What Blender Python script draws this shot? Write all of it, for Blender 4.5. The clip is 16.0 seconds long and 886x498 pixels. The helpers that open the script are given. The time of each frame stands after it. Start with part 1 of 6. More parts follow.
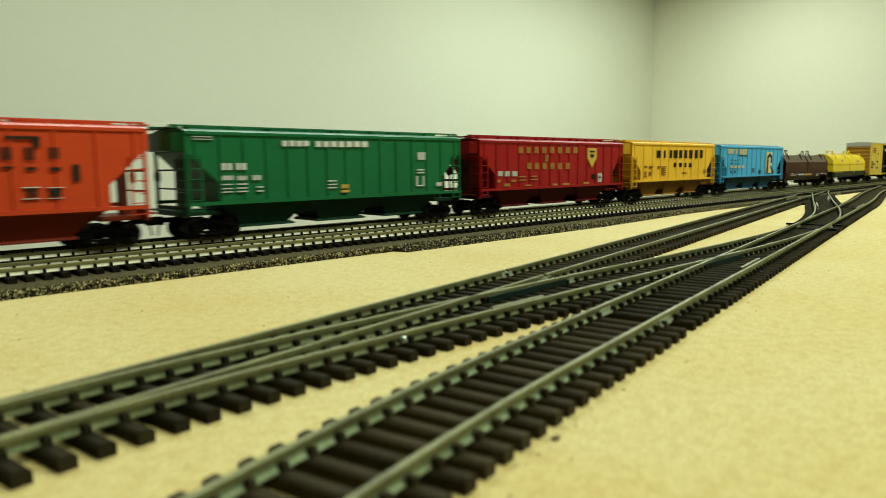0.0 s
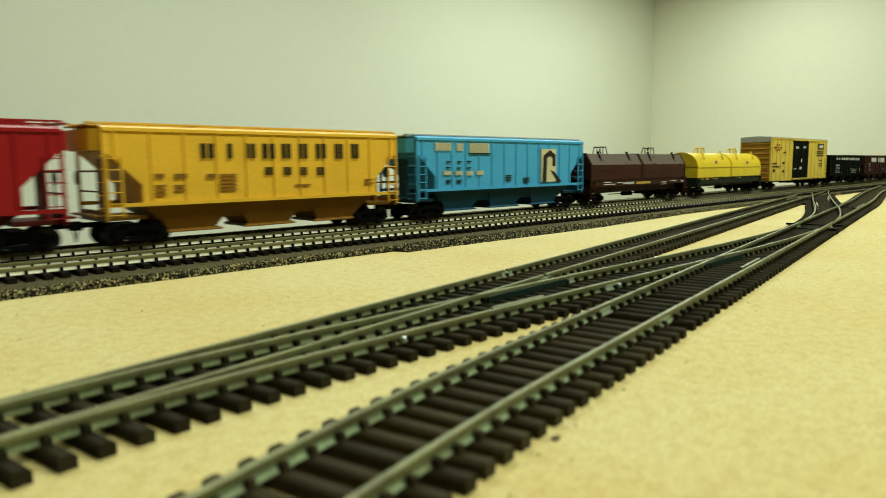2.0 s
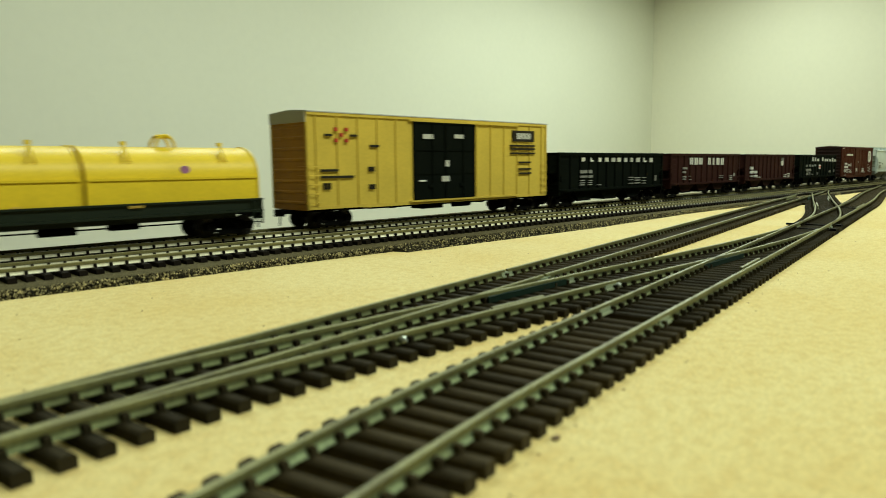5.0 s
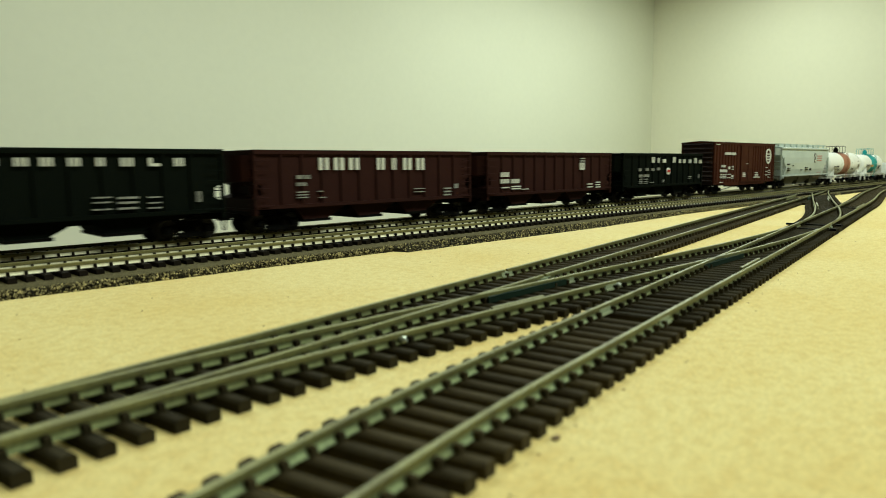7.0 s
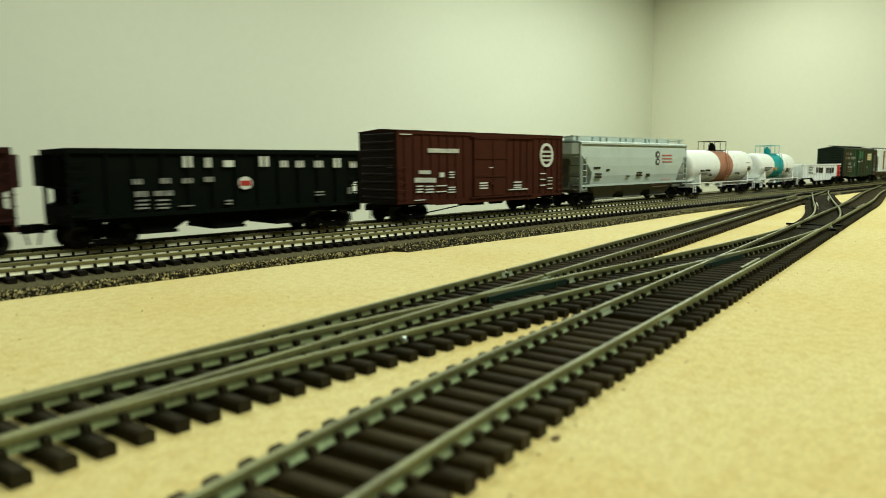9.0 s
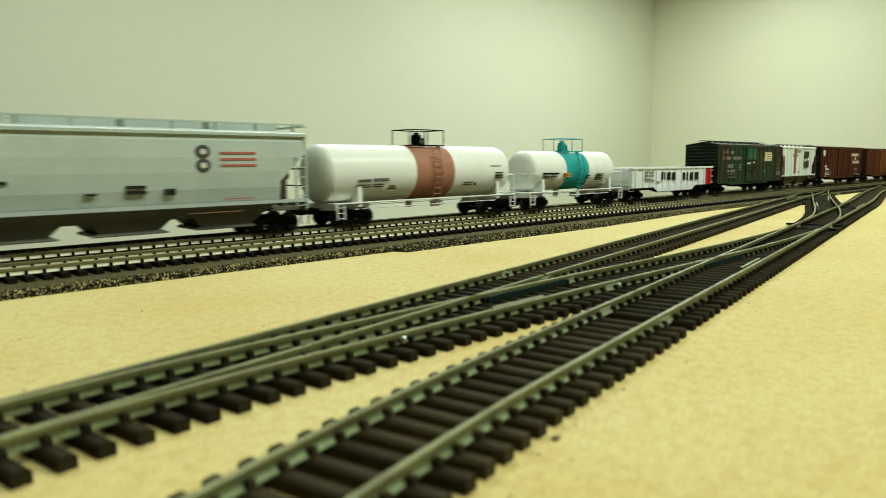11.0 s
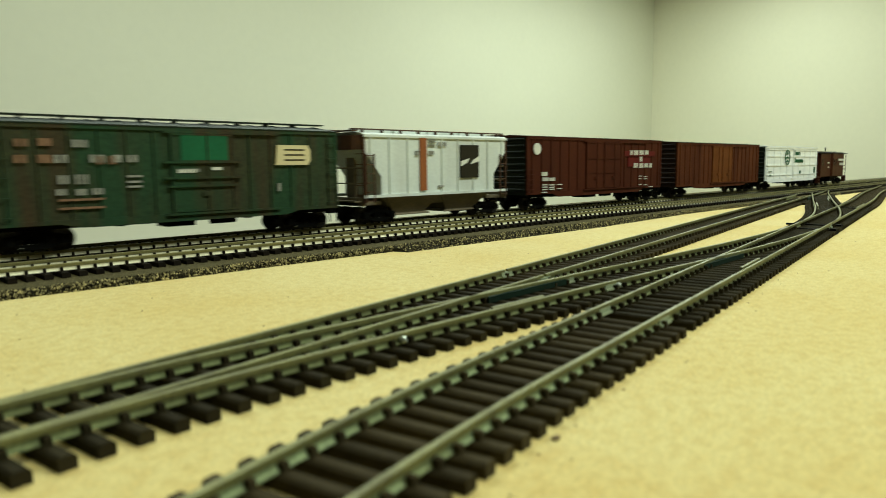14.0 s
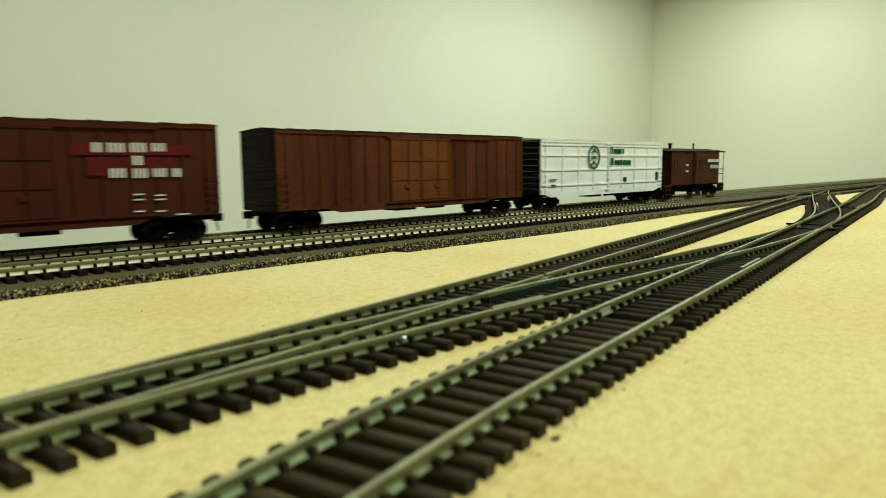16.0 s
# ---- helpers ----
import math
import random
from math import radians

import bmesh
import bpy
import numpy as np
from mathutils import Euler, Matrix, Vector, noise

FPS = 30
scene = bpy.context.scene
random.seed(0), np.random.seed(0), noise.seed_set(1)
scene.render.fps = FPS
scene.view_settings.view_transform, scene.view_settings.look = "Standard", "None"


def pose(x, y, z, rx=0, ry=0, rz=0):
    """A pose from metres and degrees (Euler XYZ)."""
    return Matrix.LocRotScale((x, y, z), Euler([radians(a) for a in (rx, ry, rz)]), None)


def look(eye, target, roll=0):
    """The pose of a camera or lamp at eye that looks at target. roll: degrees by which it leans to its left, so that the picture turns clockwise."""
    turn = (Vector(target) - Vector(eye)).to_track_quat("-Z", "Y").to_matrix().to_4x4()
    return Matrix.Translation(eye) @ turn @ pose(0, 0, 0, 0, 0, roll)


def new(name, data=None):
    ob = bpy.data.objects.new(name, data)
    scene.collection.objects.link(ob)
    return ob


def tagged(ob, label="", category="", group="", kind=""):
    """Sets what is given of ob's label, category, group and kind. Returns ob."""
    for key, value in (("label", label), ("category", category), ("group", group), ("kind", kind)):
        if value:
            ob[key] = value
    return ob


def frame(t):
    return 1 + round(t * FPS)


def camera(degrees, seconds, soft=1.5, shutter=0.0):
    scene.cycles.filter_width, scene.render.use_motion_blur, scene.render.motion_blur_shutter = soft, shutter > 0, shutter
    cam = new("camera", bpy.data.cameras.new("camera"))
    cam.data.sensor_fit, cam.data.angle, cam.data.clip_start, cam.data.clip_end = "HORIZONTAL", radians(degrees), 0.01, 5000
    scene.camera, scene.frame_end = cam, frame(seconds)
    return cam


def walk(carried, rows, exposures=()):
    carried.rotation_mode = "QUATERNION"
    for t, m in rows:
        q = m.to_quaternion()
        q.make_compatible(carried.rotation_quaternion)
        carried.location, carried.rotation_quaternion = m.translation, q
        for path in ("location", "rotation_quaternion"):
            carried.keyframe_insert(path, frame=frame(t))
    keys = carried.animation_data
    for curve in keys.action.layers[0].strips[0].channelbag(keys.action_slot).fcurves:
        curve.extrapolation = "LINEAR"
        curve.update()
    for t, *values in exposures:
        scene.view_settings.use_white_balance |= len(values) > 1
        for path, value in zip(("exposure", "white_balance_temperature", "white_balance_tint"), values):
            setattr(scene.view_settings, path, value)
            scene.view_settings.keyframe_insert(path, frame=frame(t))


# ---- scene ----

# ---------------- camera: stands still on the layout board ----------------
EYE = Vector((0.0, 0.0, 0.0415))
CAM = look(EYE, EYE + Vector((0.69455, 0.70883, -0.1231)), -0.58)
cam = camera(66.3, 16.0, 0.45, 0.34)
cam.data.dof.use_dof = True
cam.data.dof.focus_distance = 0.43
cam.data.dof.aperture_fstop = 25.0
walk(cam, [(0, CAM), (16.0, CAM)], [(0, 0.0), (16.0, 0.0)])

# ---------------- light: unseen lamps below the train room's ceiling ----
world = bpy.data.worlds.new("room_air")
world.use_nodes = True
world.node_tree.nodes["Background"].inputs[0].default_value = (1.0, 0.97, 0.82, 1)
world.node_tree.nodes["Background"].inputs[1].default_value = 0.05
scene.world = world


def unseen_lamp(x, y, sx, sy, watts, colour=(0.85, 1.0, 0.92)):
    data = bpy.data.lights.new("unseen_lamp", "AREA")
    data.shape, data.size, data.size_y, data.energy, data.color = "RECTANGLE", sx, sy, watts, colour
    ob = new("unseen_lamp", data)
    ob.matrix_world = pose(x, y, 1.36)
    return ob


unseen_lamp(0.85, -0.66, 1.8, 0.45, 39, (0.89, 1.0, 0.86))
# Two lamps added only to brighten the north and east walls.
unseen_lamp(0.9, 1.35, 1.6, 0.5, 28)
unseen_lamp(3.35, 1.58, 2.2, 0.8, 43)

# ---------------- materials ----------------
MATS = {}


def mat(name, colour, rough=0.5, metal=0.0, vary=0.25, scale=60.0, fine=900.0, bump=0.0, dark=None, streak=None, spec=0.5, island=0.0, coat=0.0, fine_amp=None):
    """Paint, plastic or metal with wear at two scales. dark: the colour of its stains. streak: stretch of the stains along z."""
    if name in MATS:
        return MATS[name]
    m = bpy.data.materials.new(name)
    m.use_nodes = True
    nt = m.node_tree
    b = nt.nodes["Principled BSDF"]
    co = nt.nodes.new("ShaderNodeTexCoord")
    mp = nt.nodes.new("ShaderNodeMapping")
    nt.links.new(co.outputs["Object"], mp.inputs[0])
    if streak:
        mp.inputs["Scale"].default_value = (1, 1, streak)
    n1 = nt.nodes.new("ShaderNodeTexNoise")
    n1.inputs["Scale"].default_value, n1.inputs["Detail"].default_value = scale, 4
    nt.links.new(mp.outputs[0], n1.inputs["Vector"])
    n2 = nt.nodes.new("ShaderNodeTexNoise")
    n2.inputs["Scale"].default_value, n2.inputs["Detail"].default_value = fine, 3
    nt.links.new(co.outputs["Object"], n2.inputs["Vector"])
    d = dark or tuple(c * 0.55 for c in colour)
    mix = nt.nodes.new("ShaderNodeMix")
    mix.data_type = "RGBA"
    mix.inputs["A"].default_value, mix.inputs["B"].default_value = (*colour, 1), (*d, 1)
    ramp = nt.nodes.new("ShaderNodeMapRange")
    ramp.inputs["From Min"].default_value, ramp.inputs["From Max"].default_value = 0.42, 0.75
    ramp.inputs["To Max"].default_value = vary * 2
    nt.links.new(n1.outputs["Fac"], ramp.inputs["Value"])
    nt.links.new(ramp.outputs[0], mix.inputs["Factor"])
    mix2 = nt.nodes.new("ShaderNodeMix")
    mix2.data_type, mix2.blend_type = "RGBA", "MULTIPLY"
    mix2.inputs["Factor"].default_value = 1.0
    nt.links.new(mix.outputs["Result"], mix2.inputs["A"])
    r2 = nt.nodes.new("ShaderNodeMapRange")
    r2.inputs["From Min"].default_value, r2.inputs["From Max"].default_value = 0.3, 0.7
    r2.inputs["To Min"].default_value, r2.inputs["To Max"].default_value = 1 - (fine_amp or vary * 0.7), 1.0
    nt.links.new(n2.outputs["Fac"], r2.inputs["Value"])
    nt.links.new(r2.outputs[0], mix2.inputs["B"])
    out = mix2.outputs["Result"]
    if island:
        oi = nt.nodes.new("ShaderNodeObjectInfo")
        r3 = nt.nodes.new("ShaderNodeMapRange")
        r3.inputs["To Min"].default_value, r3.inputs["To Max"].default_value = 1 - island, 1 + island
        nt.links.new(oi.outputs["Random"], r3.inputs["Value"])
        mix3 = nt.nodes.new("ShaderNodeMix")
        mix3.data_type, mix3.blend_type = "RGBA", "MULTIPLY"
        mix3.inputs["Factor"].default_value = 1.0
        nt.links.new(out, mix3.inputs["A"])
        nt.links.new(r3.outputs[0], mix3.inputs["B"])
        out = mix3.outputs["Result"]
    nt.links.new(out, b.inputs["Base Color"])
    b.inputs["Roughness"].default_value, b.inputs["Metallic"].default_value = rough, metal
    b.inputs["Specular IOR Level"].default_value = spec
    b.inputs["Coat Weight"].default_value = coat
    rr = nt.nodes.new("ShaderNodeMapRange")
    rr.inputs["To Min"].default_value, rr.inputs["To Max"].default_value = max(0.05, rough - 0.12), min(1, rough + 0.12)
    nt.links.new(n1.outputs["Fac"], rr.inputs["Value"])
    nt.links.new(rr.outputs[0], b.inputs["Roughness"])
    if bump:
        bp = nt.nodes.new("ShaderNodeBump")
        bp.inputs["Strength"].default_value, bp.inputs["Distance"].default_value = bump, 0.0006
        nt.links.new(n2.outputs["Fac"], bp.inputs["Height"])
        nt.links.new(bp.outputs[0], b.inputs["Normal"])
    MATS[name] = m
    return m


def mottle(m, tint, scale):
    """Broad uneven yellowing over a material."""
    nt = m.node_tree
    b = nt.nodes["Principled BSDF"]
    src = b.inputs["Base Color"].links[0].from_socket
    co = nt.nodes.new("ShaderNodeTexCoord")
    n = nt.nodes.new("ShaderNodeTexNoise")
    n.inputs["Scale"].default_value, n.inputs["Detail"].default_value = scale, 5
    nt.links.new(co.outputs["Object"], n.inputs["Vector"])
    r = nt.nodes.new("ShaderNodeMapRange")
    r.inputs["From Min"].default_value, r.inputs["From Max"].default_value = 0.4, 0.68
    nt.links.new(n.outputs["Fac"], r.inputs["Value"])
    mx = nt.nodes.new("ShaderNodeMix")
    mx.data_type, mx.blend_type = "RGBA", "MULTIPLY"
    nt.links.new(r.outputs[0], mx.inputs["Factor"])
    nt.links.new(src, mx.inputs["A"])
    mx.inputs["B"].default_value = (*tint, 1)
    nt.links.new(mx.outputs["Result"], b.inputs["Base Color"])


def paint(name, colour, **k):
    return mat(name, colour, **{**dict(rough=0.48, vary=0.14, scale=45, fine=700, spec=0.2), **k})


board_mat = mat("pressed_fibre_board", (0.675, 0.562, 0.228), 0.78, vary=0.26, scale=330, fine=1200, bump=0.05, spec=0.45, dark=(0.52, 0.35, 0.10), fine_amp=0.26)
mottle(board_mat, (0.95, 0.88, 0.72), 16)
wall_mat = mat("cream_wall_paint", (0.76, 0.75, 0.57), 0.85, vary=0.03, scale=1.2, fine=30, spec=0.2)
unseen_wall_mat = mat("brown_unseen_wall", (0.22, 0.17, 0.11), 0.7, vary=0.2, scale=3, fine=40)
east_mat = mat("warm_cream_wall_paint", (0.80, 0.77, 0.57), 0.85, vary=0.03, scale=1.2, fine=30, spec=0.2)
ceil_mat = mat("white_ceiling_paint", (0.82, 0.82, 0.76), 0.9, vary=0.03, scale=2, fine=60, spec=0.2)
floor_mat = mat("grey_carpet", (0.25, 0.23, 0.19), 0.95, vary=0.2, scale=8, fine=300, spec=0.1)
wood_mat = mat("pine_frame", (0.45, 0.31, 0.16), 0.7, vary=0.2, scale=12, fine=200)
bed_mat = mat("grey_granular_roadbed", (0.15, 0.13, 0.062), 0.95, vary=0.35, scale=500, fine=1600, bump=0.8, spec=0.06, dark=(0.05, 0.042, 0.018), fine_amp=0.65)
bed_side_mat = mat("dark_roadbed_edge", (0.03, 0.025, 0.010), 0.95, vary=0.5, scale=1000, fine=1600, bump=1.0, spec=0.06, dark=(0.008, 0.007, 0.004), fine_amp=0.7)
grit_mat = mat("roadbed_grit", (0.34, 0.29, 0.13), 0.95, vary=0.4, scale=600, fine=1500, spec=0.2)


def by_island(m, low, high):
    """Each loose piece of a mesh takes a shade of its own."""
    nt = m.node_tree
    b = nt.nodes["Principled BSDF"]
    src = b.inputs["Base Color"].links[0].from_socket
    geo = nt.nodes.new("ShaderNodeNewGeometry")
    pw = nt.nodes.new("ShaderNodeMath")
    pw.operation = "POWER"
    pw.inputs[1].default_value = 2.6
    nt.links.new(geo.outputs["Random Per Island"], pw.inputs[0])
    rng = nt.nodes.new("ShaderNodeMapRange")
    rng.inputs["To Min"].default_value, rng.inputs["To Max"].default_value = low, high
    nt.links.new(pw.outputs[0], rng.inputs["Value"])
    mul = nt.nodes.new("ShaderNodeMix")
    mul.data_type, mul.blend_type = "RGBA", "MULTIPLY"
    mul.inputs["Factor"].default_value = 1.0
    nt.links.new(src, mul.inputs["A"])
    nt.links.new(rng.outputs[0], mul.inputs["B"])
    nt.links.new(mul.outputs["Result"], b.inputs["Base Color"])


by_island(grit_mat, 0.02, 2.3)
tie_mat = mat("dark_brown_plastic_tie", (0.046, 0.036, 0.017), 0.8, vary=0.3, scale=300, fine=2500, spec=0.06, island=0.25)
# Turnout ties: dark plastic, lowered further to hold the shadows around them.
tie_black = mat("dark_plastic_tie_with_shade", (0.027, 0.022, 0.010), 0.8, vary=0.3, scale=300, fine=2500, spec=0.06, island=0.25)
tie_main_mat = mat("main_line_black_tie", (0.014, 0.011, 0.007), 0.8, vary=0.3, scale=300, fine=2500, spec=0.06, island=0.25)
rail_mat = mat("dull_nickel_rail", (0.205, 0.205, 0.075), 0.45, 0.3, vary=0.4, scale=120, fine=1200, dark=(0.10, 0.093, 0.036))
web_mat = mat("green_tarnished_rail_web", (0.235, 0.275, 0.125), 0.5, 0.3, vary=0.5, scale=70, fine=1200, dark=(0.11, 0.115, 0.045))
# The near yard track's web, paler than web_mat.
web_pale = mat("pale_green_rail_web", (0.35, 0.43, 0.23), 0.5, 0.2, vary=0.5, scale=90, fine=1200, dark=(0.20, 0.23, 0.10))
# Light reflected in the main line webs is put into this pale colour.
web_glint = mat("nickel_web_with_reflection", (0.90, 0.88, 0.64), 0.30, 0.0, vary=0.15, scale=60, fine=1200, dark=(0.4, 0.38, 0.2))
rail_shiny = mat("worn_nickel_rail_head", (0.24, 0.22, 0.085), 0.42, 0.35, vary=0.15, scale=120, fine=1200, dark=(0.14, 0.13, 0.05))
frog_mat = mat("dark_green_plastic_frog", (0.006, 0.019, 0.011), 0.85, vary=0.3, scale=200, spec=0.12)
black_mat = mat("black_underframe", (0.003, 0.003, 0.002), 0.75, vary=0.3, scale=200, fine=1500, spec=0.06)
wheel_mat = mat("dark_wheel_steel", (0.03, 0.028, 0.024), 0.45, 0.4, vary=0.3, scale=300)
white_let = paint("white_lettering", (0.72, 0.74, 0.66), vary=0.2)
black_let = paint("black_lettering", (0.02, 0.018, 0.012))
yellow_let = paint("yellow_lettering", (0.62, 0.42, 0.08))

# ---------------- mesh helpers ----------------


def box(bm, x0, x1, y0, y1, z0, z1, bev=0.0):
    v = [bm.verts.new((x, y, z)) for z in (z0, z1) for y in (y0, y1) for x in (x0, x1)]
    fs = [bm.faces.new([v[i] for i in f]) for f in ((0, 2, 3, 1), (4, 5, 7, 6), (0, 1, 5, 4), (2, 6, 7, 3), (0, 4, 6, 2), (1, 3, 7, 5))]
    if bev:
        es = list({e for f in fs for e in f.edges})
        bmesh.ops.bevel(bm, geom=es, offset=bev, segments=1, affect="EDGES")


def prism(bm, pts, axis, a0, a1):
    """A polygon pushed from a0 to a1 along an axis. pts: (x, z) for axis y, (y, z) for axis x, (x, y) for axis z."""
    def place(p, a):
        return (p[0], a, p[1]) if axis == "y" else (a, p[0], p[1]) if axis == "x" else (p[0], p[1], a)
    lo, hi = [bm.verts.new(place(p, a0)) for p in pts], [bm.verts.new(place(p, a1)) for p in pts]
    n = len(pts)
    bm.faces.new(lo), bm.faces.new(hi[::-1])
    for i in range(n):
        bm.faces.new((lo[i], hi[i], hi[(i + 1) % n], lo[(i + 1) % n]))


def rod(bm, p, q, r, seg=6):
    p, q = Vector(p), Vector(q)
    d = q - p
    m = Matrix.Translation((p + q) / 2) @ d.to_track_quat("Z", "Y").to_matrix().to_4x4()
    bmesh.ops.create_cone(bm, cap_ends=True, segments=seg, radius1=r, radius2=r, depth=d.length, matrix=m)


def lathe(bm, ring, seg, axis_m):
    """Turns (along, radius) pairs about an axis."""
    rows = []
    for a, r in ring:
        rows.append([bm.verts.new(axis_m @ Vector((r * math.cos(2 * math.pi * i / seg), r * math.sin(2 * math.pi * i / seg), a))) for i in range(seg)])
    for p, q in zip(rows, rows[1:]):
        for i in range(seg):
            bm.faces.new((p[i], p[(i + 1) % seg], q[(i + 1) % seg], q[i]))
    bm.faces.new(rows[0][::-1]), bm.faces.new(rows[-1])


def part(name, bm, material, parent=None, label="", smooth=False):
    """Links a bmesh as one mesh object under a thing or under a part."""
    bmesh.ops.recalc_face_normals(bm, faces=bm.faces)
    me = bpy.data.meshes.new(name)
    bm.to_mesh(me)
    bm.free()
    me.materials.append(material)
    if smooth:
        for p in me.polygons:
            p.use_smooth = True
        me.set_sharp_from_angle(angle=radians(35))
    ob = new(name, me)
    ob.parent = parent
    if label:
        ob["label"] = label
    return ob


def shape(name, material, parent, *fns, label="", smooth=False):
    bm = bmesh.new()
    for fn in fns:
        fn(bm)
    return part(name, bm, material, parent, label, smooth)


MM = 0.001

# ---------------- the room ----------------


def slab(name, x0, x1, y0, y1, z0, z1, material, label, category):
    bm = bmesh.new()
    box(bm, x0, x1, y0, y1, z0, z1)
    return tagged(part(name, bm, material), label, category, kind="structure")


slab("floor", -4.8, 5.1, -3.4, 2.83, -1.05, -1.0, floor_mat, "grey carpet floor of the train room", "floor")
slab("wall_north", -4.8, 5.1, 2.73, 2.83, -1.0, 1.42, wall_mat, "plain cream painted wall behind the layout", "wall")
slab("wall_east", 5.0, 5.1, -3.3, 2.73, -1.0, 1.42, east_mat, "plain cream painted wall at the layout's end", "wall")
# South and west walls are unseen, added in brown to reduce bounced light.
slab("wall_south", -4.8, 5.1, -3.4, -3.3, -1.0, 1.42, unseen_wall_mat, "unseen brown wall added to hold down bounced light", "wall")
slab("wall_west", -4.8, -4.7, -3.3, 2.73, -1.0, 1.42, unseen_wall_mat, "unseen brown wall added to hold down bounced light", "wall")
slab("ceiling", -4.8, 5.1, -3.4, 2.83, 1.42, 1.47, ceil_mat, "plain white ceiling", "ceiling")

# ---------------- the board ----------------


def layout_board():
    top = bpy.data.objects.new("layout_board", None)
    scene.collection.objects.link(top)
    tagged(top, "tan pressed-fibre layout board on a wooden frame", "layout board", kind="structure")
    shape("board", board_mat, top, lambda bm: prism(bm, [(-4.6, -0.85), (4.95, -0.85), (4.95, 0.412), (1.2, 0.412), (0.0, 0.384), (-4.6, 0.384)], "z", -0.012, 0))
    for y in (-0.78, 0.28):
        shape("joist", wood_mat, top, lambda bm: box(bm, -4.58, 4.93, y, y + 0.04, -0.10, -0.012))
    for x in (-4.5, -2.7, -0.9, 1.0, 2.9, 4.8):
        for y in (-0.78, 0.28):
            shape("leg", wood_mat, top, lambda bm: box(bm, x, x + 0.04, y, y + 0.04, -1.0, -0.10))


layout_board()

# ---------------- track ----------------
Z_BED, Z_MAIN, Z_YARD = 2.6, 7.2, 4.8
SL_A, SL_C = 0.1602, 0.178


def y_a(x):
    u = max(0.0, min(1.0, (x - 690) / 280))
    v = max(0.0, 100.0 - x)
    return 62.8 + SL_A * x + 7.5 * u * u * (3 - 2 * u) - 0.0008 * v * v


def y_c(x):
    return 112.8 + SL_C * x


def curve_y(pts, x):
    """A smooth line through (x, y) points, straight past its ends."""
    n = len(pts)
    i = max(0, min(n - 2, sum(1 for p in pts if p[0] <= x) - 1))
    (x0, y0), (x1, y1) = pts[i], pts[i + 1]
    s = (y1 - y0) / (x1 - x0)
    s0 = s if i == 0 else (y1 - pts[i - 1][1]) / (x1 - pts[i - 1][0])
    s1 = s if i == n - 2 else (pts[i + 2][1] - y0) / (pts[i + 2][0] - x0)
    h, u = x1 - x0, (x - x0) / (x1 - x0)
    if u < 0 or u > 1:
        return y0 + s * (x - x0)
    return y0 * (1 + 2 * u) * (1 - u) ** 2 + h * s0 * u * (1 - u) ** 2 + y1 * u * u * (3 - 2 * u) + h * s1 * u * u * (u - 1)


B_RIGHT = [(-60, 93.7), (-20, 100.6), (20, 107.0), (45, 109.8), (70, 111.2), (100, 112.0), (134, 112.6), (175, 113.2), (215, 113.0), (250, 112.8), (309, 113.6), (350, 115.4), (382, 117.6), (412, 121.0), (440, 125.2)]
X_LEFT = [(405, 136.4), (430, 140.2), (461, 145.3), (514, 156.5), (591, 178.0), (711, 216.5), (792, 242.0), (880, 269.5), (950, 288.5), (1000, 299.0), (1040, 306.3)]


def y_br(x):
    return curve_y(B_RIGHT, x)


def y_bl(x):
    return y_br(x) + 16.7


def y_xl(x):
    return curve_y(X_LEFT, x)


def y_xr(x):
    return y_xl(x) - 17.2


def rail_profile():
    return [(-0.85, 0), (0.85, 0), (0.85, 0.22), (0.30, 0.42), (0.26, 1.36), (0.54, 1.46), (0.54, 2.46), (0.40, 2.6), (-0.40, 2.6), (-0.54, 2.46), (-0.54, 1.46), (-0.26, 1.36), (-0.30, 0.42), (-0.85, 0.22)]


def rail(parent, fy, x0, x1, z_top, material, step=12.0, name="rail", label="", web=None):
    """A rail along y = fy(x), in millimetres."""
    bm = bmesh.new()
    n = max(1, int((x1 - x0) / step))
    rings = []
    for k in range(n + 1):
        x = x0 + (x1 - x0) * k / n
        s = (fy(x + 0.5) - fy(x - 0.5))
        q = 1 / math.hypot(1, s)
        rings.append([bm.verts.new(((x - a * s * q) * MM, (fy(x) + a * q) * MM, (z_top - 2.6 + b) * MM)) for a, b in rail_profile()])
    m = len(rings[0])
    for p, r in zip(rings, rings[1:]):
        for i in range(m):
            f = bm.faces.new((p[i], r[i], r[(i + 1) % m], p[(i + 1) % m]))
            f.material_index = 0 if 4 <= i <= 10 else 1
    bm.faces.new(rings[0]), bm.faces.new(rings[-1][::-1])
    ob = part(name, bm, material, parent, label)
    ob.data.materials.append(web or (web_glint if material is rail_shiny else web_mat))
    return ob


def tie_mesh(length, width, height, plates, material, spike=0.62):
    """One sleeper with its small spike heads; plates: the rails' places along it."""
    bm = bmesh.new()
    w, l = width / 2 * MM, length / 2 * MM
    b = 0.45 * MM
    prism(bm, [(-w, 0), (w, 0), (w, height * MM - b), (w - b, height * MM), (-w + b, height * MM), (-w, height * MM - b)], "y", -l, l)
    for p in plates:
        for s in (-1, 1):
            a, b = sorted(((p + s * 0.42) * MM, (p + s * 1.75) * MM))
            h = (height + 1.32) * MM
            prism(bm, [(-spike * MM, height * MM - 0.0001), (spike * MM, height * MM - 0.0001), (spike * 0.8 * MM, h), (-spike * 0.8 * MM, h)], "y", a, b)
    bmesh.ops.recalc_face_normals(bm, faces=bm.faces)
    me = bpy.data.meshes.new("tie")
    bm.to_mesh(me)
    bm.free()
    me.materials.append(material)
    return me


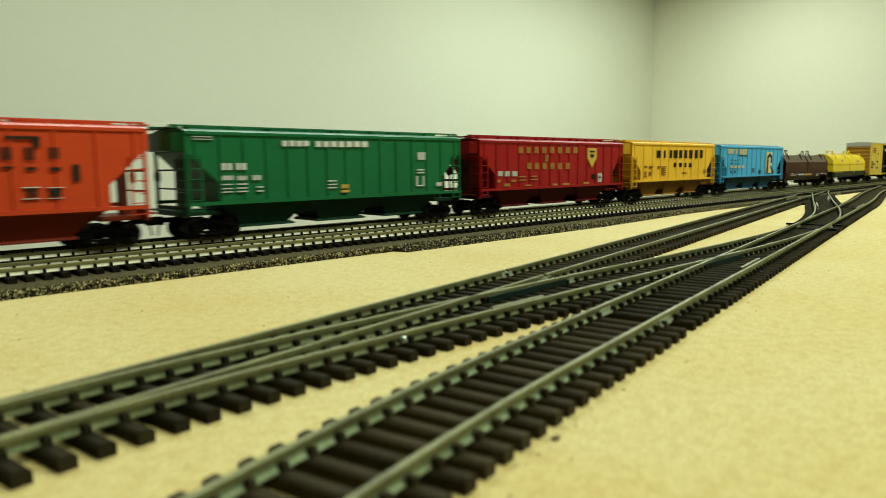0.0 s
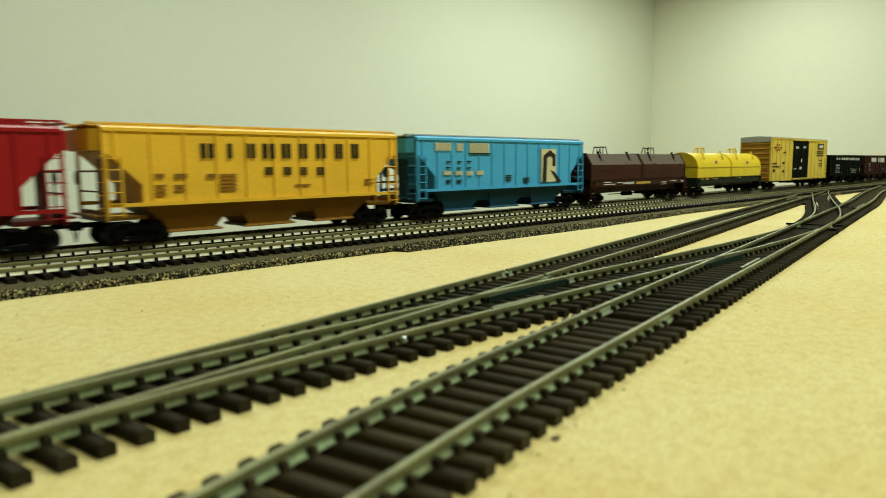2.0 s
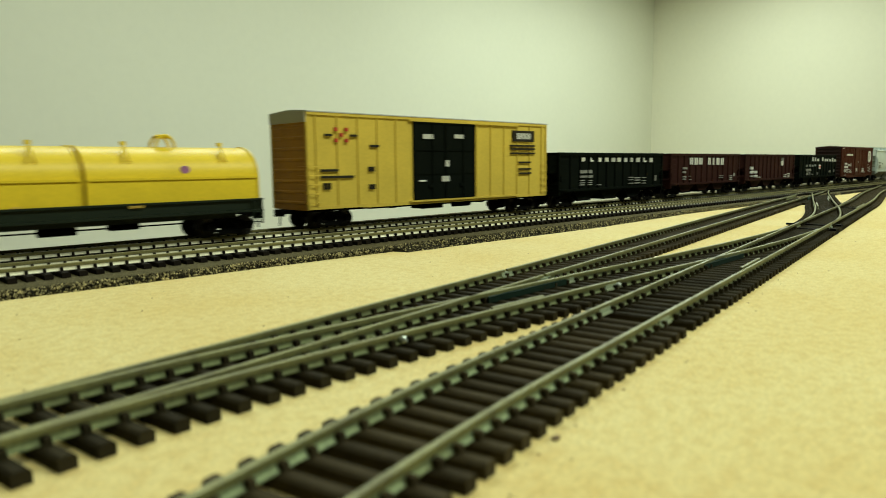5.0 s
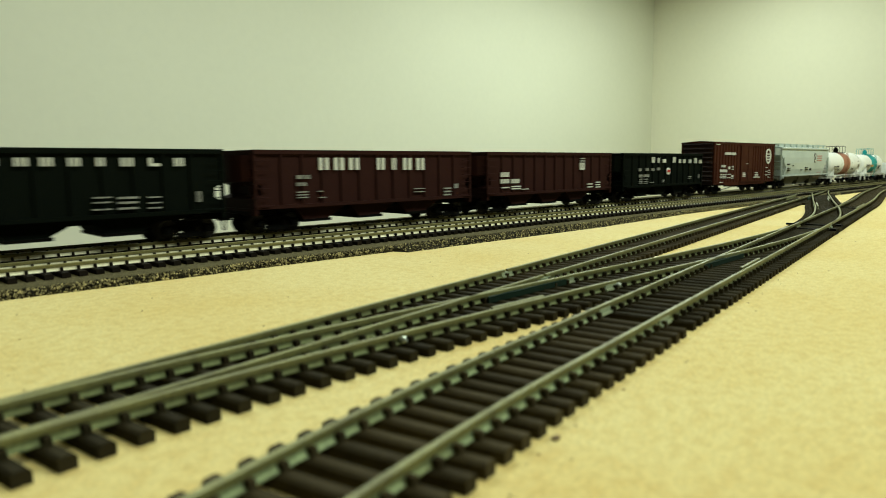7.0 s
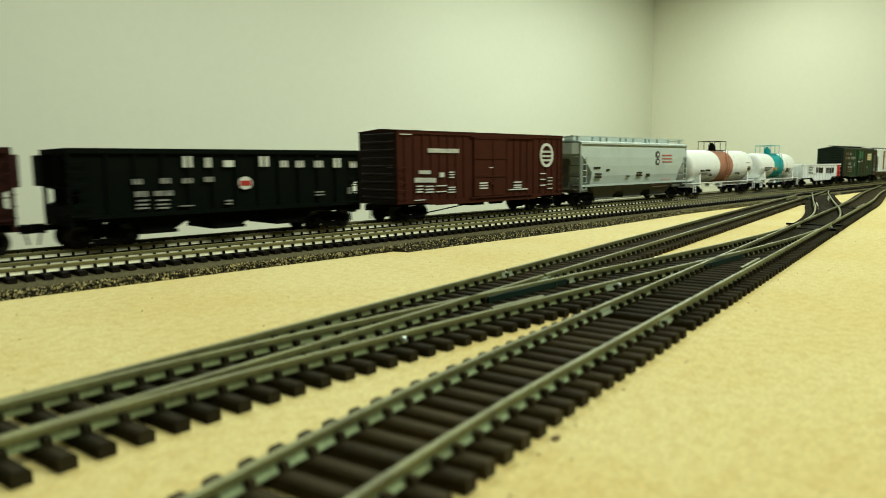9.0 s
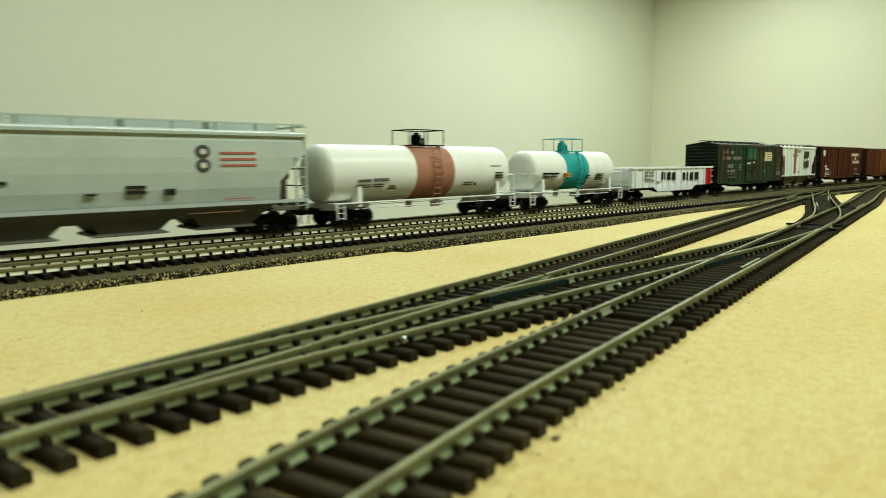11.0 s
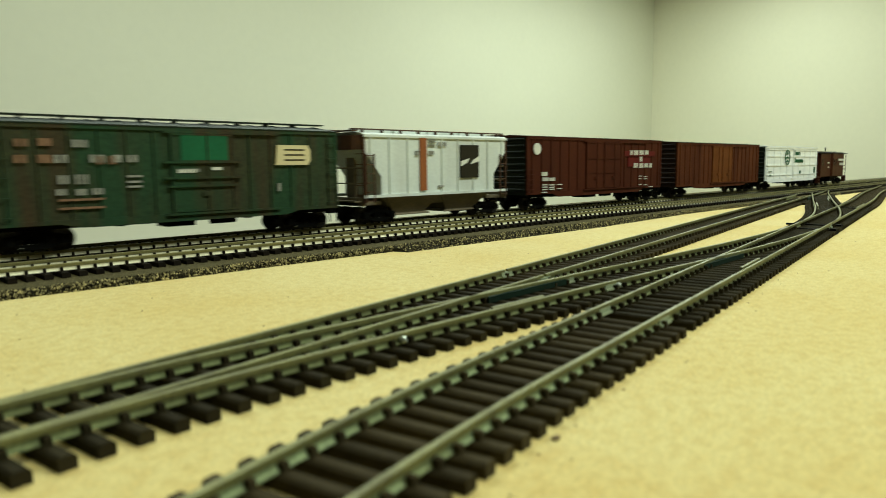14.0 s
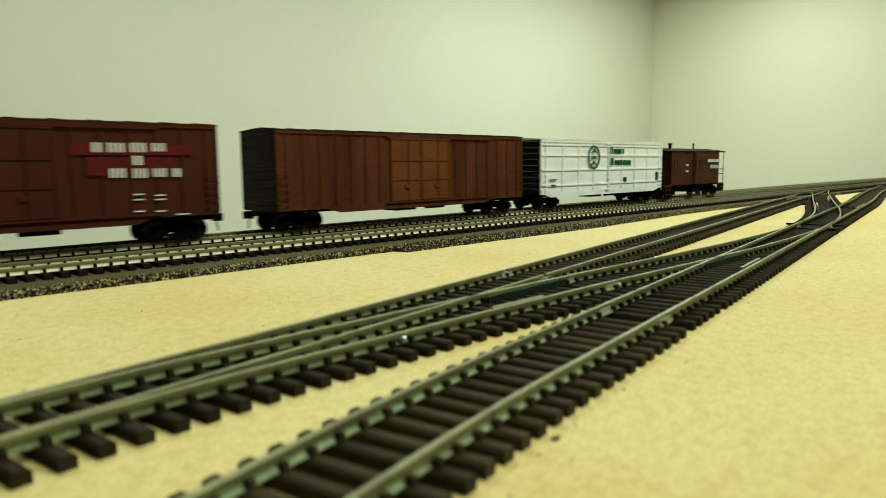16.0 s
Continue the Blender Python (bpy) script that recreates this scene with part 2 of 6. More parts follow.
def lay_ties(parent, me, fy, x0, x1, step, z, near=(-200, 1640), seed=1, jitter=0.2):
    """Ties along y = fy(x): within the near stretch each an object, past it one mesh."""
    rnd = random.Random(seed)
    co = np.empty(len(me.vertices) * 3)
    me.vertices.foreach_get("co", co)
    co = np.c_[co.reshape(-1, 3), np.ones(len(me.vertices))]
    polys = [tuple(p.vertices) for p in me.polygons]
    verts, faces, x = [], [], x0
    while x <= x1:
        s = fy(x + 0.5) - fy(x - 0.5)
        m = pose((x + rnd.uniform(-jitter, jitter)) * MM, fy(x) * MM, z * MM, 0, 0, math.degrees(math.atan(s)) + rnd.uniform(-0.8, 0.8))
        if near[0] < x < near[1]:
            ob = new("tie", me)
            ob.parent = parent
            ob.matrix_basis = m
        else:
            k = len(verts)
            verts += [tuple(v) for v in (co @ np.array(m).T)[:, :3]]
            faces += [tuple(i + k for i in p) for p in polys]
        x += step / math.hypot(1, s)
    if verts:
        far = bpy.data.meshes.new("tie_run")
        far.from_pydata(verts, [], faces)
        far.materials.append(me.materials[0])
        ob = new("tie_run", far)
        ob.parent = parent
        tagged(ob, kind="stuff")


def track(name, label, fy, x0, x1, z_top, tie_z, step, rails, tie, web=None):
    top = new(name)
    tagged(top, label, "railway track", "model tracks on the board")
    for off in (-8.25, 8.25):
        rail(top, (lambda o: lambda x: fy(x) + o * 1.012)(off), x0, x1, z_top, rails, 60 if x1 > 1500 else 8, web=web)
    lay_ties(top, tie, fy, x0, x1, step, tie_z, seed=len(name) + int(x1))
    return top


tie_main = tie_mesh(30, 2.9, 2.0, (-8.35, 8.35), tie_main_mat, 0.42)
tie_yard = tie_mesh(29, 2.7, 2.2, (-8.35, 8.35), tie_mat, 0.62)

Y_REAR, Y_FRONT = 327.0, 281.0


def turnout(label, x0, x1, step, lo, hi, rails, guards, frogs, over=5.7):
    """Rails with their lines, long ties from lo(x) to hi(x), guard rails, frog castings; over: how far the ties reach past lo."""
    top = new("track_turnout")
    tagged(top, label, "track turnout", "turnouts in the yard")
    for fy, a, b in rails:
        rail(top, fy, a, b, Z_YARD, rail_mat, 8.0)
    for fy, a, b in guards:
        rail(top, fy, a, b, Z_YARD - 0.1, rail_mat, 8.0, "guard_rail")
    x, k = x0, 0
    while x <= x1:
        a, b = lo(x) - over, hi(x) + 6.5
        c = (a + b) / 2
        me = tie_mesh(b - a, 2.7, 2.2, [r[0](x) - c for r in rails if r[1] < x < r[2]], tie_black)
        ob = new("tie", me)
        ob.parent = top
        ob.matrix_basis = pose(x * MM, c * MM, 0, 0, 0, 9.0 + 0.6 * math.sin(k * 2.1))
        x += step
        k += 1
    for fx, fyv, ln, wd, deg in frogs:
        f = shape("frog", frog_mat, top, lambda bm: (
            prism(bm, [(-ln / 2 * MM, -0.35 * MM), (ln / 2 * MM, -wd / 2 * MM - 0.4 * MM), (ln / 2 * MM, -wd / 2 * MM + 0.4 * MM), (-ln / 2 * MM, 0.35 * MM)], "z", 2.2 * MM, 4.0 * MM),
            prism(bm, [(-ln / 2 * MM, -0.35 * MM), (ln / 2 * MM, wd / 2 * MM - 0.4 * MM), (ln / 2 * MM, wd / 2 * MM + 0.4 * MM), (-ln / 2 * MM, 0.35 * MM)], "z", 2.2 * MM, 3.9 * MM),
            prism(bm, [(-ln / 2 * MM, -0.3 * MM), (ln / 2 * MM, -wd / 2 * MM), (ln / 2 * MM, wd / 2 * MM), (-ln / 2 * MM, 0.3 * MM)], "z", 2.1 * MM, 2.7 * MM)))
        f.matrix_basis = pose(fx * MM, fyv * MM, 0, 0, 0, deg)
    return top


joiner_mat = mat("pale_green_plastic_joiner", (0.28, 0.33, 0.21), 0.5, vary=0.2, scale=300)
solder_mat = mat("bright_solder", (0.42, 0.47, 0.40), 0.4, 0.6, vary=0.2, scale=600, fine=2500)
crumb_mat = mat("brown_crumbs", (0.20, 0.13, 0.06), 0.9, vary=0.4, scale=300)


def joiner(parent, x, y, deg):
    """A plastic sleeve over a rail joint."""
    ob = shape("rail_joiner", joiner_mat, parent, lambda bm: (box(bm, -3.6 * MM, 3.6 * MM, -1.35 * MM, 1.35 * MM, 2.2 * MM, 2.75 * MM), box(bm, -3.6 * MM, 3.6 * MM, -0.7 * MM, 0.7 * MM, 2.7 * MM, 3.9 * MM)))
    ob.matrix_basis = pose(x * MM, y * MM, 0, 0, 0, deg)


def solder_blob(parent, x, y):
    """A bright lump of solder beside a rail."""
    rnd = random.Random(int(x))
    bm = bmesh.new()
    bmesh.ops.create_icosphere(bm, subdivisions=2, radius=1.0 * MM)
    for v in bm.verts:
        v.co *= rnd.uniform(0.75, 1.2)
    ob = part("solder_blob", bm, solder_mat, parent, "bright silvery lump of solder")
    ob.matrix_basis = pose(x * MM, y * MM, 3.2 * MM)


def throw_bar(parent, x, y0, y1):
    """The sliding bar that moves a turnout's points."""
    shape("throw_bar", black_mat, parent, lambda bm: (box(bm, (x - 1.6) * MM, (x + 1.6) * MM, y0 * MM, y1 * MM, 1.6 * MM, 2.7 * MM), box(bm, (x - 2.4) * MM, (x + 2.4) * MM, (y0 - 1.5) * MM, (y0 + 1.5) * MM, 0, 3.2 * MM)))


def yard():
    near = track("railway_track", "dull yard track with dark brown plastic ties", y_a, -18.3, 152, Z_YARD, 0, 5.55, rail_mat, tie_yard, web_pale)
    for o in (-8.35, 8.35):
        joiner(near, 152, y_a(152) + o, 9.1)
    # the turnout where the middle track leaves the near one
    fork = turnout("turnout with dull rails where the middle track leaves the near track", 158, 430, 5.6,
            lambda x: y_a(x) - 8.4, lambda x: max(y_bl(x), y_a(x) + 8.4) if x > 183 else y_a(x) + 8.4,
            [(lambda x: y_a(x) - 8.35, 152, 445), (lambda x: y_a(x) + 8.35, 152, 445), (y_br, 185, 405), (y_bl, 185, 408)],
            [(lambda x: y_a(x) - 6.1, 240, 268)],
            [(262, 111.3, 40, 3.4, 5)])
    joiner(fork, 184, y_br(184), 0)
    solder_blob(fork, 187, y_br(187) - 1.2)
    joiner(fork, 184, y_bl(184), 0)
    joiner(fork, 445, y_a(445) - 8.35, 9.1)
    throw_bar(fork, 428, y_a(428) - 13, y_a(428) + 13)
    # the turnout where the middle and far yard tracks part
    split = turnout("turnout with dull rails where the far and middle tracks part", -67.6, 181, 5.65,
            lambda x: y_br(x), lambda x: y_c(x) + 8.4,
            [(lambda x: y_c(x) + 8.45, -70, 180), (lambda x: y_c(x) - 8.45, -10, 180), (y_br, -70, 185), (lambda x: y_bl(x) - 0.4, -8, 185)],
            [(lambda x: y_br(x) + 2.2, 130, 152)],
            [(162, 128.6, 40, 3.4, 5)], over=7.3)
    joiner(split, 181, y_c(181) + 8.45, 10)
    solder_blob(split, 96, y_br(96) - 1.0)
    joiner(split, 181, y_c(181) - 8.45, 10)
    track("railway_track", "dull far yard track with brown plastic ties", y_c, 182, 694, Z_YARD, 0, 5.7, rail_mat, tie_yard)
    # crossover
    cross = turnout("turnout of the crossover, on the near track", 436, 694, 5.6,
            lambda x: y_a(x) - 8.4 if x < 669 else y_a(x) + 22.5, lambda x: max(y_xl(x), y_a(x) + 8.4),
            [(lambda x: y_a(x) - 8.35, 445, 690), (lambda x: y_a(x) + 8.35, 445, 690), (y_xl, 446, 690), (y_xr, 452, 690)],
            [(lambda x: y_a(x) - 6.4, 610, 670), (lambda x: y_xl(x) - 2, 610, 670)], [(672, 181, 44, 3.6, 13)])
    throw_bar(cross, 458, y_a(458) - 12, y_a(458) + 18)
    throw_bar(cross, 640, y_a(640) - 6, y_a(640) + 6)
    turnout("turnout of the crossover, on the far track", 700, 1000, 5.6,
            lambda x: min(y_xr(x), y_c(x) - 8.4), lambda x: y_c(x) + 8.4,
            [(lambda x: y_c(x) + 8.45, 694, 1040), (lambda x: y_c(x) - 8.45, 694, 1040), (y_xl, 690, 990), (y_xr, 690, 1000)],
            [(lambda x: y_c(x) + 6.5, 740, 800), (lambda x: y_xr(x) + 2, 740, 800)], [(770, 238, 44, 3.6, 13)])
    track("railway_track", "dull near yard track running on to the board's end", y_a, 672, 1900, Z_YARD, 0, 5.7, rail_mat, tie_yard)
    track("railway_track", "dull far yard track running on to the main line", y_c, 1010, 1180, Z_YARD, 0, 5.7, rail_mat, tie_yard)


yard()


def crumbs():
    """Crumbs and flecks lying on the board beside the tracks."""
    rnd = random.Random(11)
    bm = bmesh.new()
    for k in range(110):
        x = 30 + 700 * rnd.random() ** 1.8
        base = rnd.choice([y_a(x) - 17 - 12 * rnd.random() ** 3, y_c(x) + 18 + 60 * rnd.random() ** 2, y_c(x) + 20 + 90 * rnd.random()])
        if base > 236:
            continue
        r = rnd.uniform(0.12, 0.42)
        v = [bm.verts.new(((x + r * math.cos(a) * rnd.uniform(0.6, 1.4)) * MM, (base + r * math.sin(a) * rnd.uniform(0.6, 1.4)) * MM, 0.02 * MM)) for a in (0.2, 1.7, 3.3, 4.9)]
        t = bm.verts.new((x * MM, base * MM, r * 0.8 * MM))
        for i in range(4):
            bm.faces.new((v[i], v[(i + 1) % 4], t))
        bm.faces.new(v[::-1])
    tagged(part("crumbs", bm, crumb_mat), "small brown crumbs scattered on the board", "crumbs", kind="stuff")
    # a larger fleck near the track
    bm = bmesh.new()
    bmesh.ops.create_icosphere(bm, subdivisions=2, radius=0.6 * MM, matrix=pose(81.0 * MM, 58.6 * MM, 0.25 * MM) @ Matrix.Diagonal((1.5, 1, 0.6, 1)))
    tagged(part("fleck", bm, crumb_mat), "one brown fleck of debris on the board", "debris")


crumbs()


def bed_foot(x):
    """Where the roadbed's front slope meets the board."""
    return 250 if x < 213 else 242.5 if x < 380 else 242.5 + 11.5 * min(1.0, (x - 380) / 150)


def bed_lip(x):
    """Front edge of the roadbed's flat top."""
    return 253.6 if x < 213 else 254.5 if x < 425 else 257


def main_line():
    bed = new("roadbed")
    tagged(bed, "dark grey granular roadbed strip under the main line", "roadbed", kind="structure")
    bm = bmesh.new()
    rows = []
    for x in [-4350, -2000, -400] + [-200 + 3.0 * k for k in range(400)] + [1000 + 40 * k for k in range(97)]:
        foot = bed_foot(x)
        w = noise.noise((x * 0.05, 3, 0)) * 1.2 + noise.noise((x * 0.4, 7, 0)) * 0.7
        lip = bed_lip(x) + w * 0.4
        back = 381 + 28 * max(0, min(1, x / 1200))
        rows.append([(x, foot + w, 0), (x, foot + 0.35 * (lip - foot) + w, 1.5), (x, lip, Z_BED - 0.25), (x, lip + 0.7, Z_BED), (x, 300, Z_BED), (x, back - 3, Z_BED), (x, back, 0)])
    vs = [[bm.verts.new((a * MM, b * MM, c * MM)) for a, b, c in r] for r in rows]
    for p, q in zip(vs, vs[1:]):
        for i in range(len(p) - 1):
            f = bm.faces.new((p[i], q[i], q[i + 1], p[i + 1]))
            # The front slope takes the darker material, the top the lighter one.
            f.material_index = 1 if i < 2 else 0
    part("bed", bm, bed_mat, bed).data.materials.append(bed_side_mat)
    # loose grit on the shoulder
    rnd = random.Random(5)
    bm = bmesh.new()
    for k in range(15000):
        x = -60 + 1000 * rnd.random() ** 1.7
        foot, lip = bed_foot(x) - 0.4, bed_lip(x)
        u = rnd.random()
        y = foot + (lip - foot) * u
        z = (1.5 * u / 0.35 if u < 0.35 else 1.5 + 0.85 * (u - 0.35) / 0.65) + 0.05
        r = rnd.uniform(0.2, 0.7)
        a = rnd.uniform(0, 6.3)
        ps = [(math.cos(a + q) * r * rnd.uniform(0.7, 1.2), math.sin(a + q) * r * rnd.uniform(0.7, 1.2), 0) for q in (0, 2.1, 4.2)] + [(0, 0, r * rnd.uniform(0.7, 1.1)), (0, 0, -r * 0.7)]
        v = [bm.verts.new(((x + p[0]) * MM, (y + p[1]) * MM, (z + p[2]) * MM)) for p in ps]
        for i in range(3):
            bm.faces.new((v[i], v[(i + 1) % 3], v[3])), bm.faces.new((v[(i + 1) % 3], v[i], v[4]))
    tagged(part("grit", bm, grit_mat, bed), kind="stuff")
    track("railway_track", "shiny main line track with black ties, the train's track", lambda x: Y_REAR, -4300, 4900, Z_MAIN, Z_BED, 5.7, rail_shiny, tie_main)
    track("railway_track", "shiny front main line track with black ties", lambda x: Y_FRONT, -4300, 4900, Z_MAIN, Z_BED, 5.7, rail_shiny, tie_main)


main_line()

# ---------------- the train: builders, in millimetres, rail top at z 0 ----------------
V = 0.2165
X_REF = -0.3149
MOVERS = []
AXLES = []


def bx(bm, x0, x1, y0, y1, z0, z1):
    box(bm, x0 * MM, x1 * MM, y0 * MM, y1 * MM, z0 * MM, z1 * MM)


def pr(bm, pts, axis, a0, a1):
    prism(bm, [(p * MM, q * MM) for p, q in pts], axis, a0 * MM, a1 * MM)


def rd(bm, p, q, r, seg=6):
    rod(bm, [c * MM for c in p], [c * MM for c in q], r * MM, seg)


def make_mesh(name, material, fn, smooth=False):
    ob = shape(name, material, None, fn, smooth=smooth)
    me = ob.data
    bpy.data.objects.remove(ob)
    return me


def frame_side(bm):
    for s in (-1, 1):
        a, b = (11.0, 12.6) if s > 0 else (-12.6, -11.0)
        top = [(-12.6, 5.4), (-12.2, 7.0), (-8.2, 7.3), (-4.2, 9.0), (4.2, 9.0), (8.2, 7.3), (12.2, 7.0), (12.6, 5.4)]
        pr(bm, top + [(12.2, 3.6), (8.0, 3.4), (7.2, 5.2), (4.4, 6.6), (-4.4, 6.6), (-7.2, 5.2), (-8.0, 3.4), (-12.2, 3.6)], "y", a, b)
        pr(bm, [(-8.0, 3.6), (8.0, 3.6), (4.8, 1.5), (-4.8, 1.5)], "y", a, b)
        for x in (-10, 10):
            bx(bm, x - 1.7, x + 1.7, *((12.4, 13.6) if s > 0 else (-13.6, -12.4)), 3.5, 6.4)
        for x in (-2.4, 0, 2.4):
            rd(bm, (x, 11.8 * s, 3.4), (x, 11.8 * s, 6.8), 0.85)
    bx(bm, -3.2, 3.2, -11.5, 11.5, 4.2, 8.6)


def wheels(bm):
    for s in (-1, 1):
        m = Matrix.Translation((0, s * 9.0 * MM, 0)) @ Matrix.Rotation(radians(-90 * s), 4, "X")
        lathe(bm, [(-1.6 * MM, 5.5 * MM), (-1.0 * MM, 5.5 * MM), (-0.8 * MM, 4.9 * MM), (1.0 * MM, 4.75 * MM), (1.0 * MM, 3.9 * MM), (0.4 * MM, 3.5 * MM), (0.4 * MM, 1.6 * MM), (1.2 * MM, 1.3 * MM), (1.2 * MM, 0.3 * MM)], 20, m)
    rd(bm, (0, -12, 0), (0, 12, 0), 0.8)


TRUCK = make_mesh("truck", black_mat, frame_side)
WHEELS = make_mesh("wheelset", wheel_mat, wheels, smooth=True)
COUPLER = make_mesh("coupler", black_mat, lambda bm: (bx(bm, -2, 6.5, -1.3, 1.3, 8.2, 10.4), pr(bm, [(5.5, -2.6), (9.6, -2.2), (9.8, 0.4), (7.6, 0.2), (7.4, 2.4), (5.5, 2.6)], "z", 7.2, 11.0), rd(bm, (7, 0, 7.4), (8.5, 1.5, 2.2), 0.4)))


def car(name, label, s0, s1, truck_in=16.0, truck_tone=None):
    """A wagon's empty on the rails, with trucks and couplers; s0, s1: its body's ends in seconds along the train. Returns it and its half length."""
    c = new(name)
    tagged(c, label, "caboose" if name == "caboose" else "freight wagon", "wagons of the moving train")
    MOVERS.append((c, V * (s0 + s1) / 2 + X_REF))
    hl = V * (s1 - s0) / 2 * 1000
    for sx in (-1, 1):
        t = new("truck", TRUCK)
        t.parent = c
        t.location.x = sx * (hl - truck_in) * MM
        for k in (-10, 10):
            w = new("wheelset", WHEELS)
            w.parent = t
            w.location = (k * MM, 0, 4.85 * MM)
            AXLES.append((w, k))
        q = new("coupler", COUPLER)
        q.parent = c
        q.location.x = sx * (hl - 0.5) * MM
        if sx < 0:
            q.rotation_euler.z = math.pi
    return c, hl


def letter_block(bm, x, z, w, h, y, deep, solid):
    """Two plain upright bars in place of a letter, or one where it is narrow."""
    if w < h * 0.42 or solid:
        bx(bm, x - w / 2, x + w / 2, y, y + deep, z - h / 2, z + h / 2)
        return
    n = max(2, round(w / (h * 0.42)))
    for k in range(n):
        a = x - w / 2 + w * k / (n - 0.42)
        bx(bm, a, a + w * 0.58 / (n - 0.42), y, y + deep, z - h / 2, z + h / 2)


def letters(c, material, rows, name="lettering", y=-18.75, deep=0.9, fill=0.8, solid=False):
    """Plain bars and blocks in place of writing: (x, z, width, height) from the wagon's middle."""
    bm = bmesh.new()
    small = 0
    for x, z, w, h in rows:
        if h >= 3.4:
            shape("letter_bar", material, c, lambda b: letter_block(b, x, z, w * max(fill, 0.72), h, y, deep, solid))
        elif h >= 1.5 and w > 2.4 * h / 1.5 and not solid:
            # a word of small marks
            k = max(2, round(w / (0.75 * h)))
            for q in range(k):
                bx(bm, x - w / 2 + w * q / k, x - w / 2 + w * (q + 0.68) / k, y, y + deep, z - h / 2, z + h / 2)
            small += k
        else:
            bx(bm, x - w / 2, x + w / 2, y, y + deep, z - h / 2, z + h / 2)
            small += 1
    if small:
        tagged(part(name, bm, material, c), kind="stuff" if small > 1 else "")
    else:
        bm.free()


def ring_shape(bm, x, z, rx, rz, t, y=-18.8, seg=24):
    """A flat ring standing on the wagon's side."""
    o = [[bm.verts.new(((x + (rx - q) * math.cos(2 * math.pi * i / seg)) * MM, yy * MM, (z + (rz - q) * math.sin(2 * math.pi * i / seg)) * MM)) for i in range(seg)] for q in (0, t) for yy in (y, y + 0.8)]
    for a, b in ((0, 1), (0, 2), (2, 3), (1, 3)):
        for i in range(seg):
            bm.faces.new((o[a][i], o[a][(i + 1) % seg], o[b][(i + 1) % seg], o[b][i]))


def disc(bm, x, z, rx, rz, y=-18.8, seg=20):
    pr(bm, [(x + rx * math.cos(2 * math.pi * i / seg), z + rz * math.sin(2 * math.pi * i / seg)) for i in range(seg)], "y", y, y + 0.8)


def ladder(c, material, x0, x1, z0, z1, rungs, y=-18.9, stiles=True, name="ladder"):
    """A ladder, or, with no stiles, single grab irons each on its brackets."""
    bm = bmesh.new()
    if stiles:
        for x in (x0, x1):
            bx(bm, x - 0.35, x + 0.35, y - 0.1, y + 0.7, z0 - 1, z1 + 1)
    for k in range(rungs):
        z = z0 + (z1 - z0) * k / max(1, rungs - 1)
        if stiles:
            bx(bm, x0, x1, y - 0.5, y - 0.05, z - 0.22, z + 0.22)
        else:
            shape(name, material, c, lambda b: grab(b, (x0, y - 0.3, z), (x1, y - 0.3, z), (0, 1.2, 0)))
    if stiles:
        return part(name, bm, material, c)
    bm.free()


def grab(bm, p, q, back):
    """A bent wire: out from the wall, along, and back."""
    p, q, back = Vector(p), Vector(q), Vector(back)
    rd(bm, p, q, 0.24, 5)
    rd(bm, p + back, p, 0.24, 5)
    rd(bm, q + back, q, 0.24, 5)


def end_ladder(c, material, x, s, z0, z1, rungs):
    """Grab irons across a wagon's end face."""
    for k in range(rungs):
        z = z0 + (z1 - z0) * k / max(1, rungs - 1)
        shape("grab_iron", material, c, lambda b: grab(b, (x + 0.8 * s, -16.5, z), (x + 0.8 * s, -11, z), (-1.4 * s, 0, 0)))


def chute(bm, x, l0, w0, z0, l1, w1, z1):
    """A box that narrows downwards: half length and half width at its top z0 and its foot z1."""
    v = [bm.verts.new(((x + sx * l) * MM, sy * w * MM, z * MM)) for l, w, z in ((l1, w1, z1), (l0, w0, z0)) for sy in (-1, 1) for sx in (-1, 1)]
    for q in ((0, 2, 3, 1), (4, 5, 7, 6), (0, 1, 5, 4), (2, 6, 7, 3), (0, 4, 6, 2), (1, 3, 7, 5)):
        bm.faces.new([v[i] for i in q])


def bowed_end(bm, e, s, z0, z1):
    """The bulging sheet that closes a hopper's end, between two heights."""
    pr(bm, [(e - 1.0 * s, -17.2), (e + 3.4 * s, -12), (e + 5.4 * s, -4), (e + 5.4 * s, 6), (e + 4.4 * s, 14), (e - 1.0 * s, 17.2)], "z", z0, z1)


